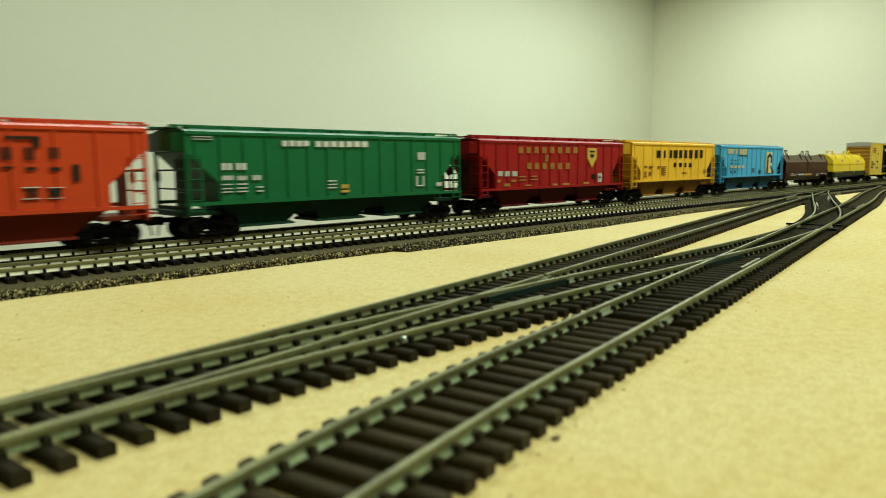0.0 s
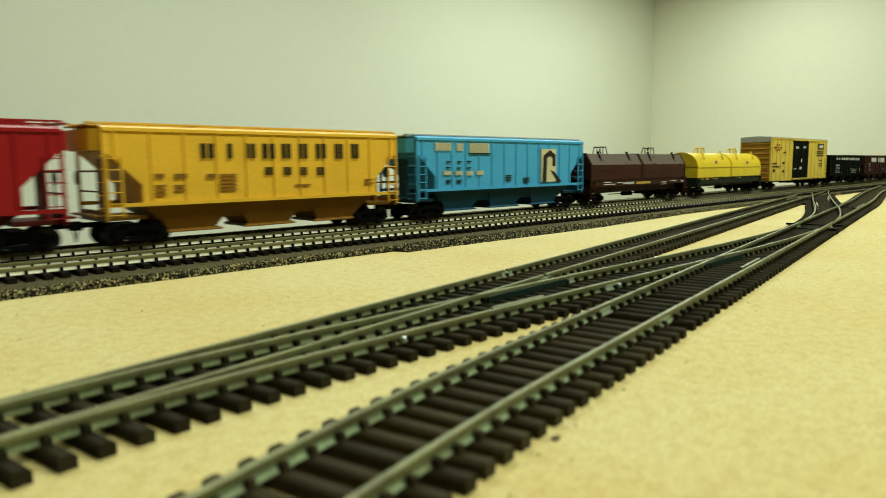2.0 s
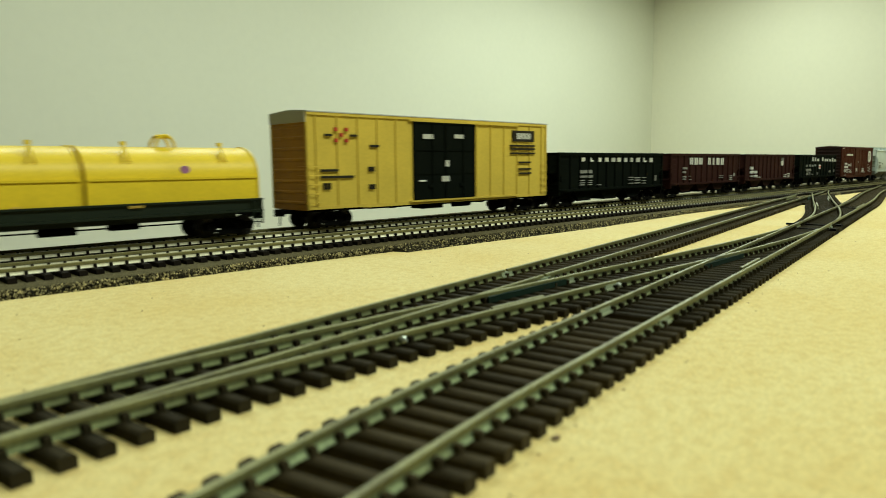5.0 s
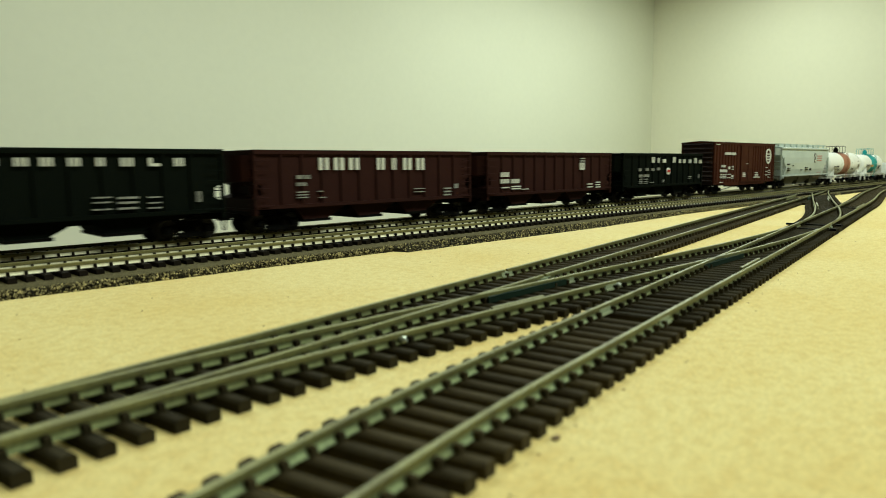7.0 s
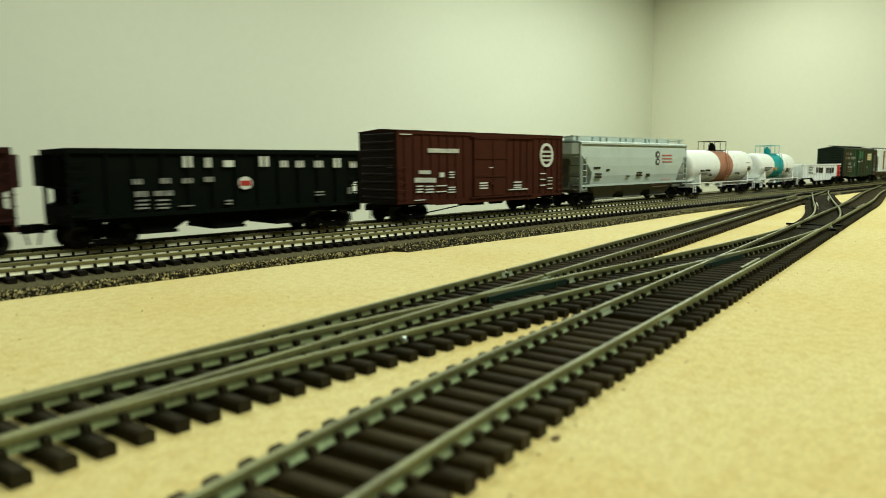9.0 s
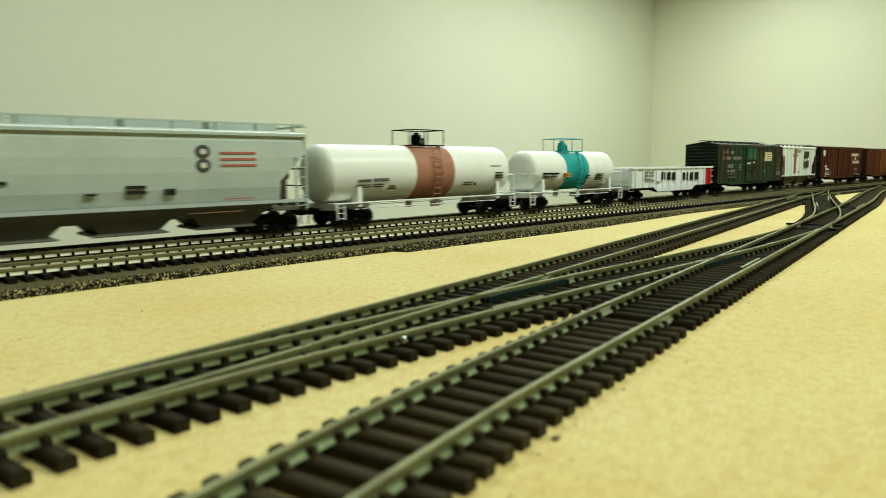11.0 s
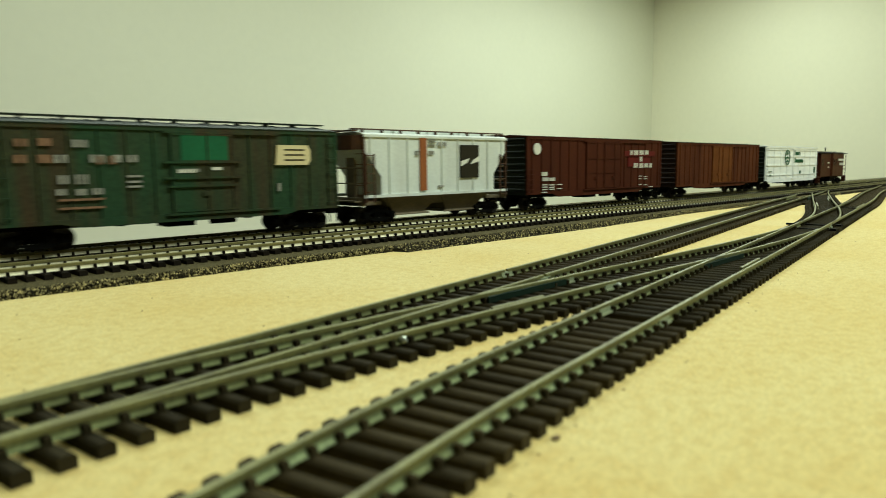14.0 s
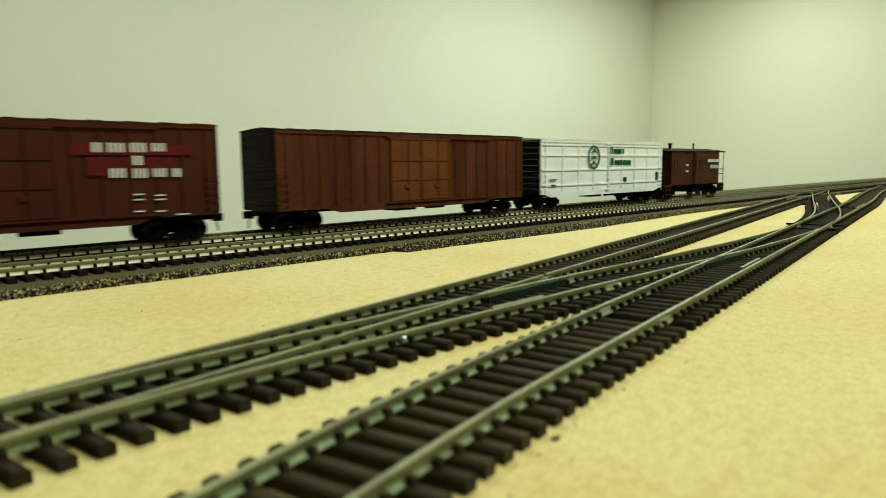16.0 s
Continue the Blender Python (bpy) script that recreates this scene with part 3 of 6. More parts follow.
def covered_hopper(c, hl, material, under, top=54.2, eave=51.0, sill=17.5, inset=16.0, z1=41.5, z2=27.0, ribs=14, bays=3, roof=None, walk_mat=None, smooth_side=False, ladders=None, lip=None):
    lad = ladders or material
    a = hl - inset
    poly = [(-hl + 0.8, eave), (hl - 0.8, eave), (hl - 0.8, z1), (a, z2), (a, sill), (-a, sill), (-a, z2), (-hl + 0.8, z1)]
    if smooth_side:
        bm = bmesh.new()
        prof = [(16.0, sill), (17.7, sill + 7), (18.4, sill + 15), (18.4, sill + 22), (17.6, eave - 4), (16.4, eave)]
        cut = lambda z: hl - 0.8 if z >= z1 else a + (hl - 0.8 - a) * max(0, (z - z2)) / (z1 - z2)
        zs = sorted({sill, sill + 7, z2, z1, sill + 22, eave - 4, eave, sill + 15})
        half = lambda z: np.interp(z, [p[1] for p in prof], [p[0] for p in prof])
        rows = [[bm.verts.new((sx * cut(z) * MM, sy * half(z) * MM, z * MM)) for sx, sy in ((-1, -1), (1, -1), (1, 1), (-1, 1))] for z in zs]
        for p, q in zip(rows, rows[1:]):
            for i in range(4):
                bm.faces.new((p[i], p[(i + 1) % 4], q[(i + 1) % 4], q[i]))
        bm.faces.new(rows[0][::-1]), bm.faces.new(rows[-1])
        part("body", bm, material, c, smooth=False)
    else:
        shape("body", material, c, lambda bm: pr(bm, poly, "y", -17.7, 17.7))
        for k in range(ribs):
            x = -hl + 5 + (2 * hl - 10) * k / (ribs - 1)
            zb = sill if abs(x) < a - 0.6 else z2 + (abs(x) - a) * (z1 - z2) / (hl - 0.8 - a) + 0.6
            for s in (-1, 1):
                shape("rib", material, c, lambda bm: pr(bm, [(x - 0.75, s * 17.6), (x - 0.4, s * 18.4), (x + 0.4, s * 18.4), (x + 0.75, s * 17.6)], "z", zb, eave - 1.2))
    for s in (-1, 1):
        shape("side_sill", lip or material, c, lambda bm: bx(bm, -hl, hl, *((17.6, 18.7) if s > 0 else (-18.7, -17.6)), sill - 1.3, sill + 0.4))
        shape("top_chord", roof or material, c, lambda bm: bx(bm, -hl, hl, *((17.2, 18.6) if s > 0 else (-18.6, -17.2)), eave - 1.4, eave))
    shape("roof", roof or material, c, lambda bm: pr(bm, [(-18.2, eave), (-16.5, eave + 0.9), (-9, eave + 1.7), (9, eave + 1.7), (16.5, eave + 0.9), (18.2, eave)], "x", -hl, hl))
    for s in (-1, 1):
        def boards(bm, s=s):
            y = 12.0 * s
            bx(bm, -hl - 4.0, hl + 2.0, y - 1.3, y + 1.3, top - 0.7, top)
            for k in range(9):
                x = -hl + 4 + (2 * hl - 8) * k / 8
                bx(bm, x - 0.5, x + 0.5, y - 1, y + 1, eave, top - 0.6)
        shape("running_board", walk_mat or roof or material, c, boards)
    for k in range(4):
        x = (k - 1.5) * hl * 0.46
        shape("hatch", roof or material, c, lambda bm: bx(bm, x - hl * 0.21, x + hl * 0.21, -4.5, 4.5, eave + 1.6, top + 0.2))
    # ends: posts, platform, sill, slope braces
    for s in (-1, 1):
        e = s * hl
        for y in (-17.4, 17.4):
            shape("corner_post", lad, c, lambda bm: bx(bm, *sorted((e, e - 1.3 * s)), y - 0.7, y + 0.7, 12, eave))
        shape("end_sheet", lad, c, lambda bm: bowed_end(bm, e, s, z1 + 0.5, eave - 0.4))
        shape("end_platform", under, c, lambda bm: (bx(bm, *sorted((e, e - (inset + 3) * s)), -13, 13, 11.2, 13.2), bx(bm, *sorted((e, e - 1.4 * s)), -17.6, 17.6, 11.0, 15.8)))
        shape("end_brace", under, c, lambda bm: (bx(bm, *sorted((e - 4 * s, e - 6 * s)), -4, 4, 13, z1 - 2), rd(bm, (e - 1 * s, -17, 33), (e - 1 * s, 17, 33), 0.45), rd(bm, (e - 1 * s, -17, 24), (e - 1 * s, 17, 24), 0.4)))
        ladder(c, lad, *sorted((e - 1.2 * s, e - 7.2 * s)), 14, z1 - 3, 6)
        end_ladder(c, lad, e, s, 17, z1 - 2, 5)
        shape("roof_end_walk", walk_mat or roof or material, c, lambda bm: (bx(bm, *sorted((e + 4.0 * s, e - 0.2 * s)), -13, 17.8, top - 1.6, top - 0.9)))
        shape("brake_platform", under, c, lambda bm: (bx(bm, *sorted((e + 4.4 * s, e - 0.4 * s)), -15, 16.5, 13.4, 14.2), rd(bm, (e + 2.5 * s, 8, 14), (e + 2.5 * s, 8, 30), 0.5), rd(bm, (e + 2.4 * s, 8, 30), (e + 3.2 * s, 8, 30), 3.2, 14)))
    # hopper bays; shade beneath is put into the dark copies of body paint
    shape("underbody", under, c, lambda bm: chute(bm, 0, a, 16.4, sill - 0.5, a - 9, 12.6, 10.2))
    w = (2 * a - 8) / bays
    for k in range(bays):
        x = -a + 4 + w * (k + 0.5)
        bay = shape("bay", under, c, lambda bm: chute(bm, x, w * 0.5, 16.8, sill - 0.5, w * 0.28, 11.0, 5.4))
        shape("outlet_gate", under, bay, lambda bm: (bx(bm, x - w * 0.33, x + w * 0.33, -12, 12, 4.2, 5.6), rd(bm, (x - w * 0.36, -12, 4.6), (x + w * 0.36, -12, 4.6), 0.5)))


def open_hopper(c, hl, material, top=42.8, sill=13.0, ribs=11, bays=3):
    a = hl - 13
    shape("body", material, c, lambda bm: pr(bm, [(-hl + 0.6, top - 2), (hl - 0.6, top - 2), (hl - 0.6, 26.5), (hl - 4.5, 24.5), (hl - 4.5, 20), (hl - 0.6, 18), (hl - 0.6, sill), (-hl + 0.6, sill), (-hl + 0.6, 18), (-hl + 4.5, 20), (-hl + 4.5, 24.5), (-hl + 0.6, 26.5)], "y", -17.4, 17.4))
    for s in (-1, 1):
        ya, yb = (17.0, 18.7) if s > 0 else (-18.7, -17.0)
        shape("top_chord", material, c, lambda bm: bx(bm, -hl, hl, ya, yb, top - 2.2, top))
        shape("side_sill", material, c, lambda bm: bx(bm, -hl, hl, ya, yb, sill - 0.3, sill + 1.6))
        shape("end_beam", material, c, lambda bm: bx(bm, *sorted((s * hl, s * (hl - 1.5))), -18.4, 18.4, top - 2.6, top - 0.05))
        shape("end_sill", material, c, lambda bm: bx(bm, *sorted((s * hl, s * (hl - 1.5))), -18, 18, 9.5, sill))
        for y in (-17.6, 17.6):
            shape("corner_post", material, c, lambda bm: bx(bm, *sorted((s * hl, s * (hl - 1.6))), y - 0.8, y + 0.8, 10, top - 2))
        shape("end_brace", material, c, lambda bm: [bx(bm, *sorted((s * (hl - 2), s * (hl - 4))), y - 1, y + 1, 12, 34) for y in (-9, 9)])
        ladder(c, material, *sorted((s * (hl - 1.0), s * (hl - 8))), 14, 37, 6, stiles=False, name="grab_iron")
        end_ladder(c, material, s * hl, s, 15, 38, 6)
        shape("end_sheet", material, c, lambda bm: bowed_end(bm, s * hl, s, 27, top - 2.7))
        shape("end_platform", black_mat, c, lambda bm: bx(bm, *sorted((s * hl, s * (hl - 15))), -13, 13, 9.6, 11.6))
    for k in range(ribs):
        x = -a + 3 + (2 * a - 6) * k / (ribs - 1)
        for s in (-1, 1):
            shape("rib", material, c, lambda bm: pr(bm, [(x - 1.1, s * 17.3), (x - 0.7, s * 18.5), (x + 0.7, s * 18.5), (x + 1.1, s * 17.3)], "z", sill + 1.4, top - 2.0))
    shape("underbody", black_mat, c, lambda bm: pr(bm, [(-a, sill), (a, sill), (a - 6, 10), (-a + 6, 10)], "y", -12, 12))
    w = (2 * a - 22) / bays
    for k in range(bays):
        x = -a + 11 + w * (k + 0.5)
        bay = shape("bay", material, c, lambda bm: pr(bm, [(x - w * 0.48, sill), (x + w * 0.48, sill), (x + w * 0.12, 6.2), (x - w * 0.30, 5.6)], "y", -14.5, 14.5))
        shape("outlet_gate", black_mat, bay, lambda bm: bx(bm, x - w * 0.33, x + w * 0.16, -15, 15, 4.6, 6.0))


def boxcar(c, hl, material, end_mat, roof_mat, top=55.0, sill=12.0, ribs=12, door=(-8, 22), doors=1, door_mat=None, belly=9.0, belly_len=0.6, roof_rise=1.4, roof_walk=False, corr=9, rib_w=0.8, ladder_top=30.0, lad_mat=None):
    eave = top - roof_rise
    lad = lad_mat or material
    shape("body", material, c, lambda bm: bx(bm, -hl + 0.8, hl - 0.8, -17.7, 17.7, sill, eave))
    b = hl * belly_len
    for s in (-1, 1):
        ya, yb = (16.9, 18.0) if s > 0 else (-18.0, -16.9)
        shape("side_sill", material, c, lambda bm: pr(bm, [(-hl, sill + 1.2), (hl, sill + 1.2), (hl, sill - 0.6), (b + 8, sill - 0.6), (b, belly), (-b, belly), (-b - 8, sill - 0.6), (-hl, sill - 0.6)], "y", ya, yb))
        shape("top_chord", material, c, lambda bm: bx(bm, -hl + 0.5, hl - 0.5, *((17.5, 18.5) if s > 0 else (-18.5, -17.5)), eave - 1.8, eave))
        for y in (-17.5, 17.5):
            shape("corner_post", material, c, lambda bm: bx(bm, *sorted((s * hl, s * (hl - 1.4))), y - 0.7, y + 0.7, sill, eave))
        end = shape("end_panel", end_mat, c, lambda bm: bx(bm, *sorted((s * (hl - 0.2), s * (hl - 0.9))), -17.2, 17.2, sill - 1, eave))
        for k in range(corr):
            z = sill + 3 + (eave - sill - 5) * k / (corr - 1)
            shape("corrugation", end_mat, end, lambda bm: pr(bm, [(s * (hl - 0.4), z - 1.3), (s * (hl + 0.5), z - 0.4), (s * (hl + 0.5), z + 0.4), (s * (hl - 0.4), z + 1.3)], "y", -15.5, 15.5))
        ladder(c, lad, *sorted((s * (hl - 1.0), s * (hl - 7.0))), sill + 3, ladder_top, 5, stiles=False, name="grab_iron")
        end_ladder(c, end_mat, s * (hl + 0.3), s, sill + 3, ladder_top, 5)
        shape("underframe", black_mat, c, lambda bm: bx(bm, *sorted((0, s * (hl - 1))), -11, 11, 9.2, sill))
    d0, d1 = door
    for k in range(ribs):
        x = -hl + 6 + (2 * hl - 12) * k / (ribs - 1)
        if d0 - 2 < x < d1 + 2:
            continue
        for s in (-1, 1):
            shape("rib", material, c, lambda bm: pr(bm, [(x - rib_w, s * 17.6), (x - rib_w * 0.5, s * 18.4), (x + rib_w * 0.5, s * 18.4), (x + rib_w, s * 17.6)], "z", sill + 1, eave - 1.6))
    dm = door_mat or material
    for k in range(doors):
        x0, x1 = d0 + (d1 - d0) * k / doors + 0.4, d0 + (d1 - d0) * (k + 1) / doors - 0.4
        shape("door", dm, c, lambda bm: bx(bm, x0, x1, 17.6, 18.5, sill + 1.6, eave - 2.6))
        dr = shape("door", dm, c, lambda bm: bx(bm, x0, x1, -18.5, -17.6, sill + 1.6, eave - 2.6))
        shape("door_frame", dm, dr, lambda bm: [(bx(bm, xa - 0.35, xa + 0.35, -19.0, -18.2, sill + 1.8, eave - 2.8)) for xa in (x0 + 0.4, x1 - 0.4)] + [bx(bm, x0, x1, -19.0, -18.2, z - 0.4, z + 0.4) for z in (sill + 2.2, sill + (eave - sill) * 0.34, sill + (eave - sill) * 0.62, eave - 3.2)])
        shape("door_latch", dm, dr, lambda bm: (rd(bm, ((x0 + x1) / 2 + 2, -19.2, sill + 2), ((x0 + x1) / 2 + 2, -19.2, eave - 3), 0.3), bx(bm, (x0 + x1) / 2 - 1, (x0 + x1) / 2 + 3, -19.4, -18.4, sill + 9, sill + 11)))
    for z in (sill + 0.9, eave - 2.2):
        shape("door_track", material, c, lambda bm: bx(bm, d0 - 3, d1 + (d1 - d0) * 0.8, -19.1, -17.8, z - 0.5, z + 0.5))
    shape("roof", roof_mat, c, lambda bm: pr(bm, [(-18.7, eave - 0.3), (-18.7, eave + 0.3), (0, top), (18.7, eave + 0.3), (18.7, eave - 0.3)], "x", -hl - 0.2, hl + 0.2))
    n = 13
    for k in range(n):
        x = -hl + 3 + (2 * hl - 6) * k / (n - 1)
        shape("roof_rib", roof_mat, c, lambda bm: pr(bm, [(-17.0, eave + 0.1), (-17.0, eave + 0.55), (0, top + 0.4), (17.0, eave + 0.55), (17.0, eave + 0.1)], "x", x - 0.5, x + 0.5))
    if roof_walk:
        shape("running_board", roof_mat, c, lambda bm: (bx(bm, -hl - 2, hl + 2, -3.2, 3.2, top + 1.0, top + 1.6), [bx(bm, -hl + k * hl / 5 - 0.4, -hl + k * hl / 5 + 0.4, -2.5, 2.5, top - 0.2, top + 1.1) for k in range(1, 10)]))
    shape("centre_gear", black_mat, c, lambda bm: (bx(bm, -hl * 0.12, hl * 0.05, -9, 3, 6.6, 10), rd(bm, (hl * 0.16, -6, 8), (hl * 0.32, -6, 8), 1.6, 10), rd(bm, (-hl * 0.5, -2, 8.6), (hl * 0.5, -2, 8.6), 0.4), bx(bm, -hl * 0.4, -hl * 0.36, -12, 12, 8.6, 10.5), bx(bm, hl * 0.36, hl * 0.4, -12, 12, 8.6, 10.5)))


def coil_car(c, hl, deck_mat, hood_mat, hood_top_mat, deck_z, hood_h, rounded):
    """A low wagon under two lift-off hoods."""
    shape("deck", deck_mat, c, lambda bm: (bx(bm, -hl, hl, -17.8, 17.8, deck_z - 5.5, deck_z), bx(bm, -hl + 12, hl - 12, -13, 13, 9.5, deck_z - 5)))
    for s in (-1, 1):
        ya, yb = (17.6, 18.8) if s > 0 else (-18.8, -17.6)
        shape("side_sill", deck_mat, c, lambda bm: (bx(bm, -hl, hl, ya, yb, deck_z - 6.6, deck_z - 5.6), bx(bm, -hl, hl, ya, yb, deck_z - 0.9, deck_z)))
        shape("end_sill", deck_mat, c, lambda bm: bx(bm, *sorted((s * hl, s * (hl - 2))), -17.8, 17.8, 9.5, deck_z))
        ladder(c, deck_mat, *sorted((s * (hl - 1), s * (hl - 6))), 7, deck_z - 2, 3, name="step")
    top = deck_z + hood_h
    for s in (-1, 1):
        x0, x1 = sorted((s * 0.7, s * (hl - 1.5)))
        if rounded:
            prof = [(-17.6, deck_z), (-17.6, deck_z + hood_h * 0.42)] + [(-17.6 * math.cos(a), deck_z + hood_h * 0.42 + hood_h * 0.58 * math.sin(a)) for a in [math.pi * k / 14 for k in range(1, 14)]] + [(17.6, deck_z + hood_h * 0.42), (17.6, deck_z)]
            hood = shape("hood", hood_mat, c, lambda bm: pr(bm, prof, "x", x0, x1), smooth=True)
            shape("hood_flange", hood_mat, hood, lambda bm: bx(bm, x0, x1, -18.2, 18.2, deck_z + hood_h * 0.40, deck_z + hood_h * 0.44))
            for x in (x0 + 0.6, x1 - 0.6):
                shape("hood_band", hood_mat, hood, lambda bm: pr(bm, [(y * 1.025, deck_z + (z - deck_z) * 1.02) for y, z in prof], "x", x - 0.5, x + 0.5), smooth=True)
        else:
            zm = deck_z + hood_h * 0.56
            hood = shape("hood", hood_mat, c, lambda bm: pr(bm, [(-17.9, deck_z), (-17.9, zm), (17.9, zm), (17.9, deck_z)], "x", x0, x1))
            shape("hood_top", hood_top_mat, hood, lambda bm: pr(bm, [(-17.9, zm), (-12.5, top), (12.5, top), (17.9, zm)], "x", x0 + 0.3, x1 - 0.3), label="glossy brown sloping hood top, lightened by a sheen in its colour")
            for x in (x0 + 0.7, x1 - 0.7):
                shape("hood_band", hood_mat, hood, lambda bm: pr(bm, [(-18.3, deck_z), (-18.3, zm + 0.3), (-12.6, top + 0.4), (12.6, top + 0.4), (18.3, zm + 0.3), (18.3, deck_z)], "x", x - 0.7, x + 0.7))
            shape("hood_flange", hood_mat, hood, lambda bm: bx(bm, x0, x1, -18.3, 18.3, deck_z + hood_h * 0.30, deck_z + hood_h * 0.33))
        # lifting bail
        xm = (x0 + x1) / 2
        if rounded:
            def bail(bm):
                for y in (-3.5, 3.5):
                    for k in range(8):
                        a0, a1 = math.pi * k / 8, math.pi * (k + 1) / 8
                        rd(bm, (xm - 4.5 * math.cos(a0), y, top - 0.5 + 6.0 * math.sin(a0)), (xm - 4.5 * math.cos(a1), y, top - 0.5 + 6.0 * math.sin(a1)), 0.75)
                bx(bm, xm - 3, xm + 3, -3.5, 3.5, top + 4.2, top + 5.2)
            shape("lifting_bail", hood_mat, hood, bail)
        else:
            for y in (-3, 3):
                shape("lifting_bail", black_mat, hood, lambda bm: (rd(bm, (xm - 6.5, y, top), (xm - 4.3, y, top + 6), 0.4), rd(bm, (xm + 6.5, y, top), (xm + 4.3, y, top + 6), 0.4), rd(bm, (xm - 4.6, y, top + 6), (xm + 4.6, y, top + 6), 0.5), rd(bm, (xm, y, top), (xm, y, top + 6), 0.4)))
        for x in (x0 + (x1 - x0) * 0.22, x0 + (x1 - x0) * 0.78):
            shape("lifting_lug", hood_mat if rounded else black_mat, hood, lambda bm: (rd(bm, (x - 1.6, -16.2, top - 7), (x, -12.6, top + 1.5), 0.45), rd(bm, (x + 1.6, -16.2, top - 7), (x, -12.6, top + 1.5), 0.45), bx(bm, x - 1.2, x + 1.2, -13, -12, top + 0.3, top + 2.0)))
    shape("centre_gear", black_mat, c, lambda bm: (rd(bm, (-hl * 0.2, -8, 7.5), (-hl * 0.02, -8, 7.5), 1.8, 10), bx(bm, hl * 0.15, hl * 0.3, -9, -3, 6.5, 9.6), rd(bm, (-hl * 0.55, -12, 8), (hl * 0.55, -12, 8), 0.35)))


def tank_car(c, hl, tank_mat, band_mat, r, zc, tl, band, fittings, shift=0.0):
    """A round tank on a sill frame; tl: half length of the tank; band: half width of the painted band."""
    m = Matrix.Translation((0, 0, zc * MM)) @ Matrix.Rotation(radians(90), 4, "Y")
    head = [(tl - 6 + 6 * math.sin(a), r * math.cos(a) ** 0.6) for a in [math.pi / 2 * k / 8 for k in range(1, 8)]]
    ring = [(shift - x, q) for x, q in reversed(head)] + [(shift - tl + 6, r), (-band, r)]
    ring2 = [(band, r), (shift + tl - 6, r)] + [(x + shift, q) for x, q in head]
    for rg in (ring, ring2):
        shape("tank", tank_mat, c, lambda bm: lathe(bm, [(a * MM, q * MM) for a, q in rg], 40, m), smooth=True)
    shape("tank_band", band_mat, c, lambda bm: lathe(bm, [(-band * MM, (r + 0.05) * MM), (band * MM, (r + 0.05) * MM)], 40, m), smooth=True)
    top = zc + r
    shape("dome", fittings, c, lambda bm: (lathe(bm, [((top - 1.5) * MM, 4.6 * MM), ((top + 0.8) * MM, 4.6 * MM), ((top + 1.2) * MM, 3.8 * MM)], 18, Matrix.Identity(4)), rd(bm, (-1.5, 0, top), (-1.5, 0, top + 6.6), 3.2, 12), rd(bm, (-1.5, 0, top + 6.4), (-1.5, 0, top + 8.2), 1.8, 10), rd(bm, (2.2, -2, top), (2.2, -2, top + 5), 0.8), rd(bm, (3.4, 2, top), (3.4, 2, top + 4), 0.8), rd(bm, (-4, 1.5, top), (-4, 1.5, top + 4.2), 0.9)))
    shape("platform", fittings, c, lambda bm: (bx(bm, -14, 14, -9, -6.5, top - 0.5, top + 0.2), bx(bm, -14, 14, 6.5, 9, top - 0.5, top + 0.2), bx(bm, -14, -12, -9, 9, top - 0.5, top + 0.2), bx(bm, 12, 14, -9, 9, top - 0.5, top + 0.2)))
    for x in (-14, 0, 14):
        for y in (-9, 9):
            shape("railing_post", fittings, c, lambda bm: rd(bm, (x, y, top - 1), (x, y, top + 9.6), 0.32))
    shape("railing", fittings, c, lambda bm: [rd(bm, (-14.3, y, top + 9.6), (14.3, y, top + 9.6), 0.34) for y in (-9, 9)] + [rd(bm, (x, -9.2, top + 9.6), (x, 9.2, top + 9.6), 0.32) for x in (-14, 14)])
    shape("ladder", band_mat, c, lambda bm: [rd(bm, (x, -15.2 - 3.4 * (1 - abs(z - zc) / r), z), (x, -15.2 - 3.4 * (1 - abs(z2 - zc) / r), z2), 0.35) for x in (-2.0, 4.0) for z, z2 in ((8, zc), (zc, top - 1))] + [rd(bm, (-2.0, -15.2 - 3.4 * (1 - abs(z - zc) / r), z), (4.0, -15.2 - 3.4 * (1 - abs(z - zc) / r), z), 0.28) for z in [9 + 3.6 * k for k in range(int((top - 10) / 3.6))]])
    for s in (-1, 1):
        shape("stub_sill", tank_mat, c, lambda bm: (bx(bm, *sorted((s * hl, s * (hl - 34))), -4, 4, 9, 13.5), bx(bm, *sorted((s * hl, s * (hl - 1.5))), -17, 17, 9.5, 12.5), bx(bm, *sorted((s * hl, s * (hl - 16))), -15.5, 15.5, 12.4, 13.2)))
        shape("bolster", tank_mat, c, lambda bm: pr(bm, [(-16, 11), (16, 11), (15.5, zc - 6), (11, zc - r + 3), (-11, zc - r + 3), (-15.5, zc - 6)], "x", *sorted((s * (hl - 16.5), s * (hl - 19.5)))))
        shape("end_railing", tank_mat, c, lambda bm: [rd(bm, (s * (hl - 1), y, 12), (s * (hl - 1), y, 27), 0.22) for y in (-16, 16)] + [rd(bm, (s * (hl - 1), -16, 27), (s * (hl - 1), 16, 27), 0.22)] + [rd(bm, (s * (hl - 1), y, 27), (s * (hl - 14), y, 27), 0.22) for y in (-16, 16)])
        ladder(c, tank_mat, *sorted((s * (hl - 1), s * (hl - 6))), 5, 11, 3, y=-17.2, name="step")
        y = 16.2 * s
        shape("side_rail", tank_mat, c, lambda bm: (rd(bm, (-hl, y, 13.2), (hl, y, 13.2), 0.45), rd(bm, (-hl + 20, y * 0.95, 9.8), (hl - 20, y * 0.95, 9.8), 0.25)))
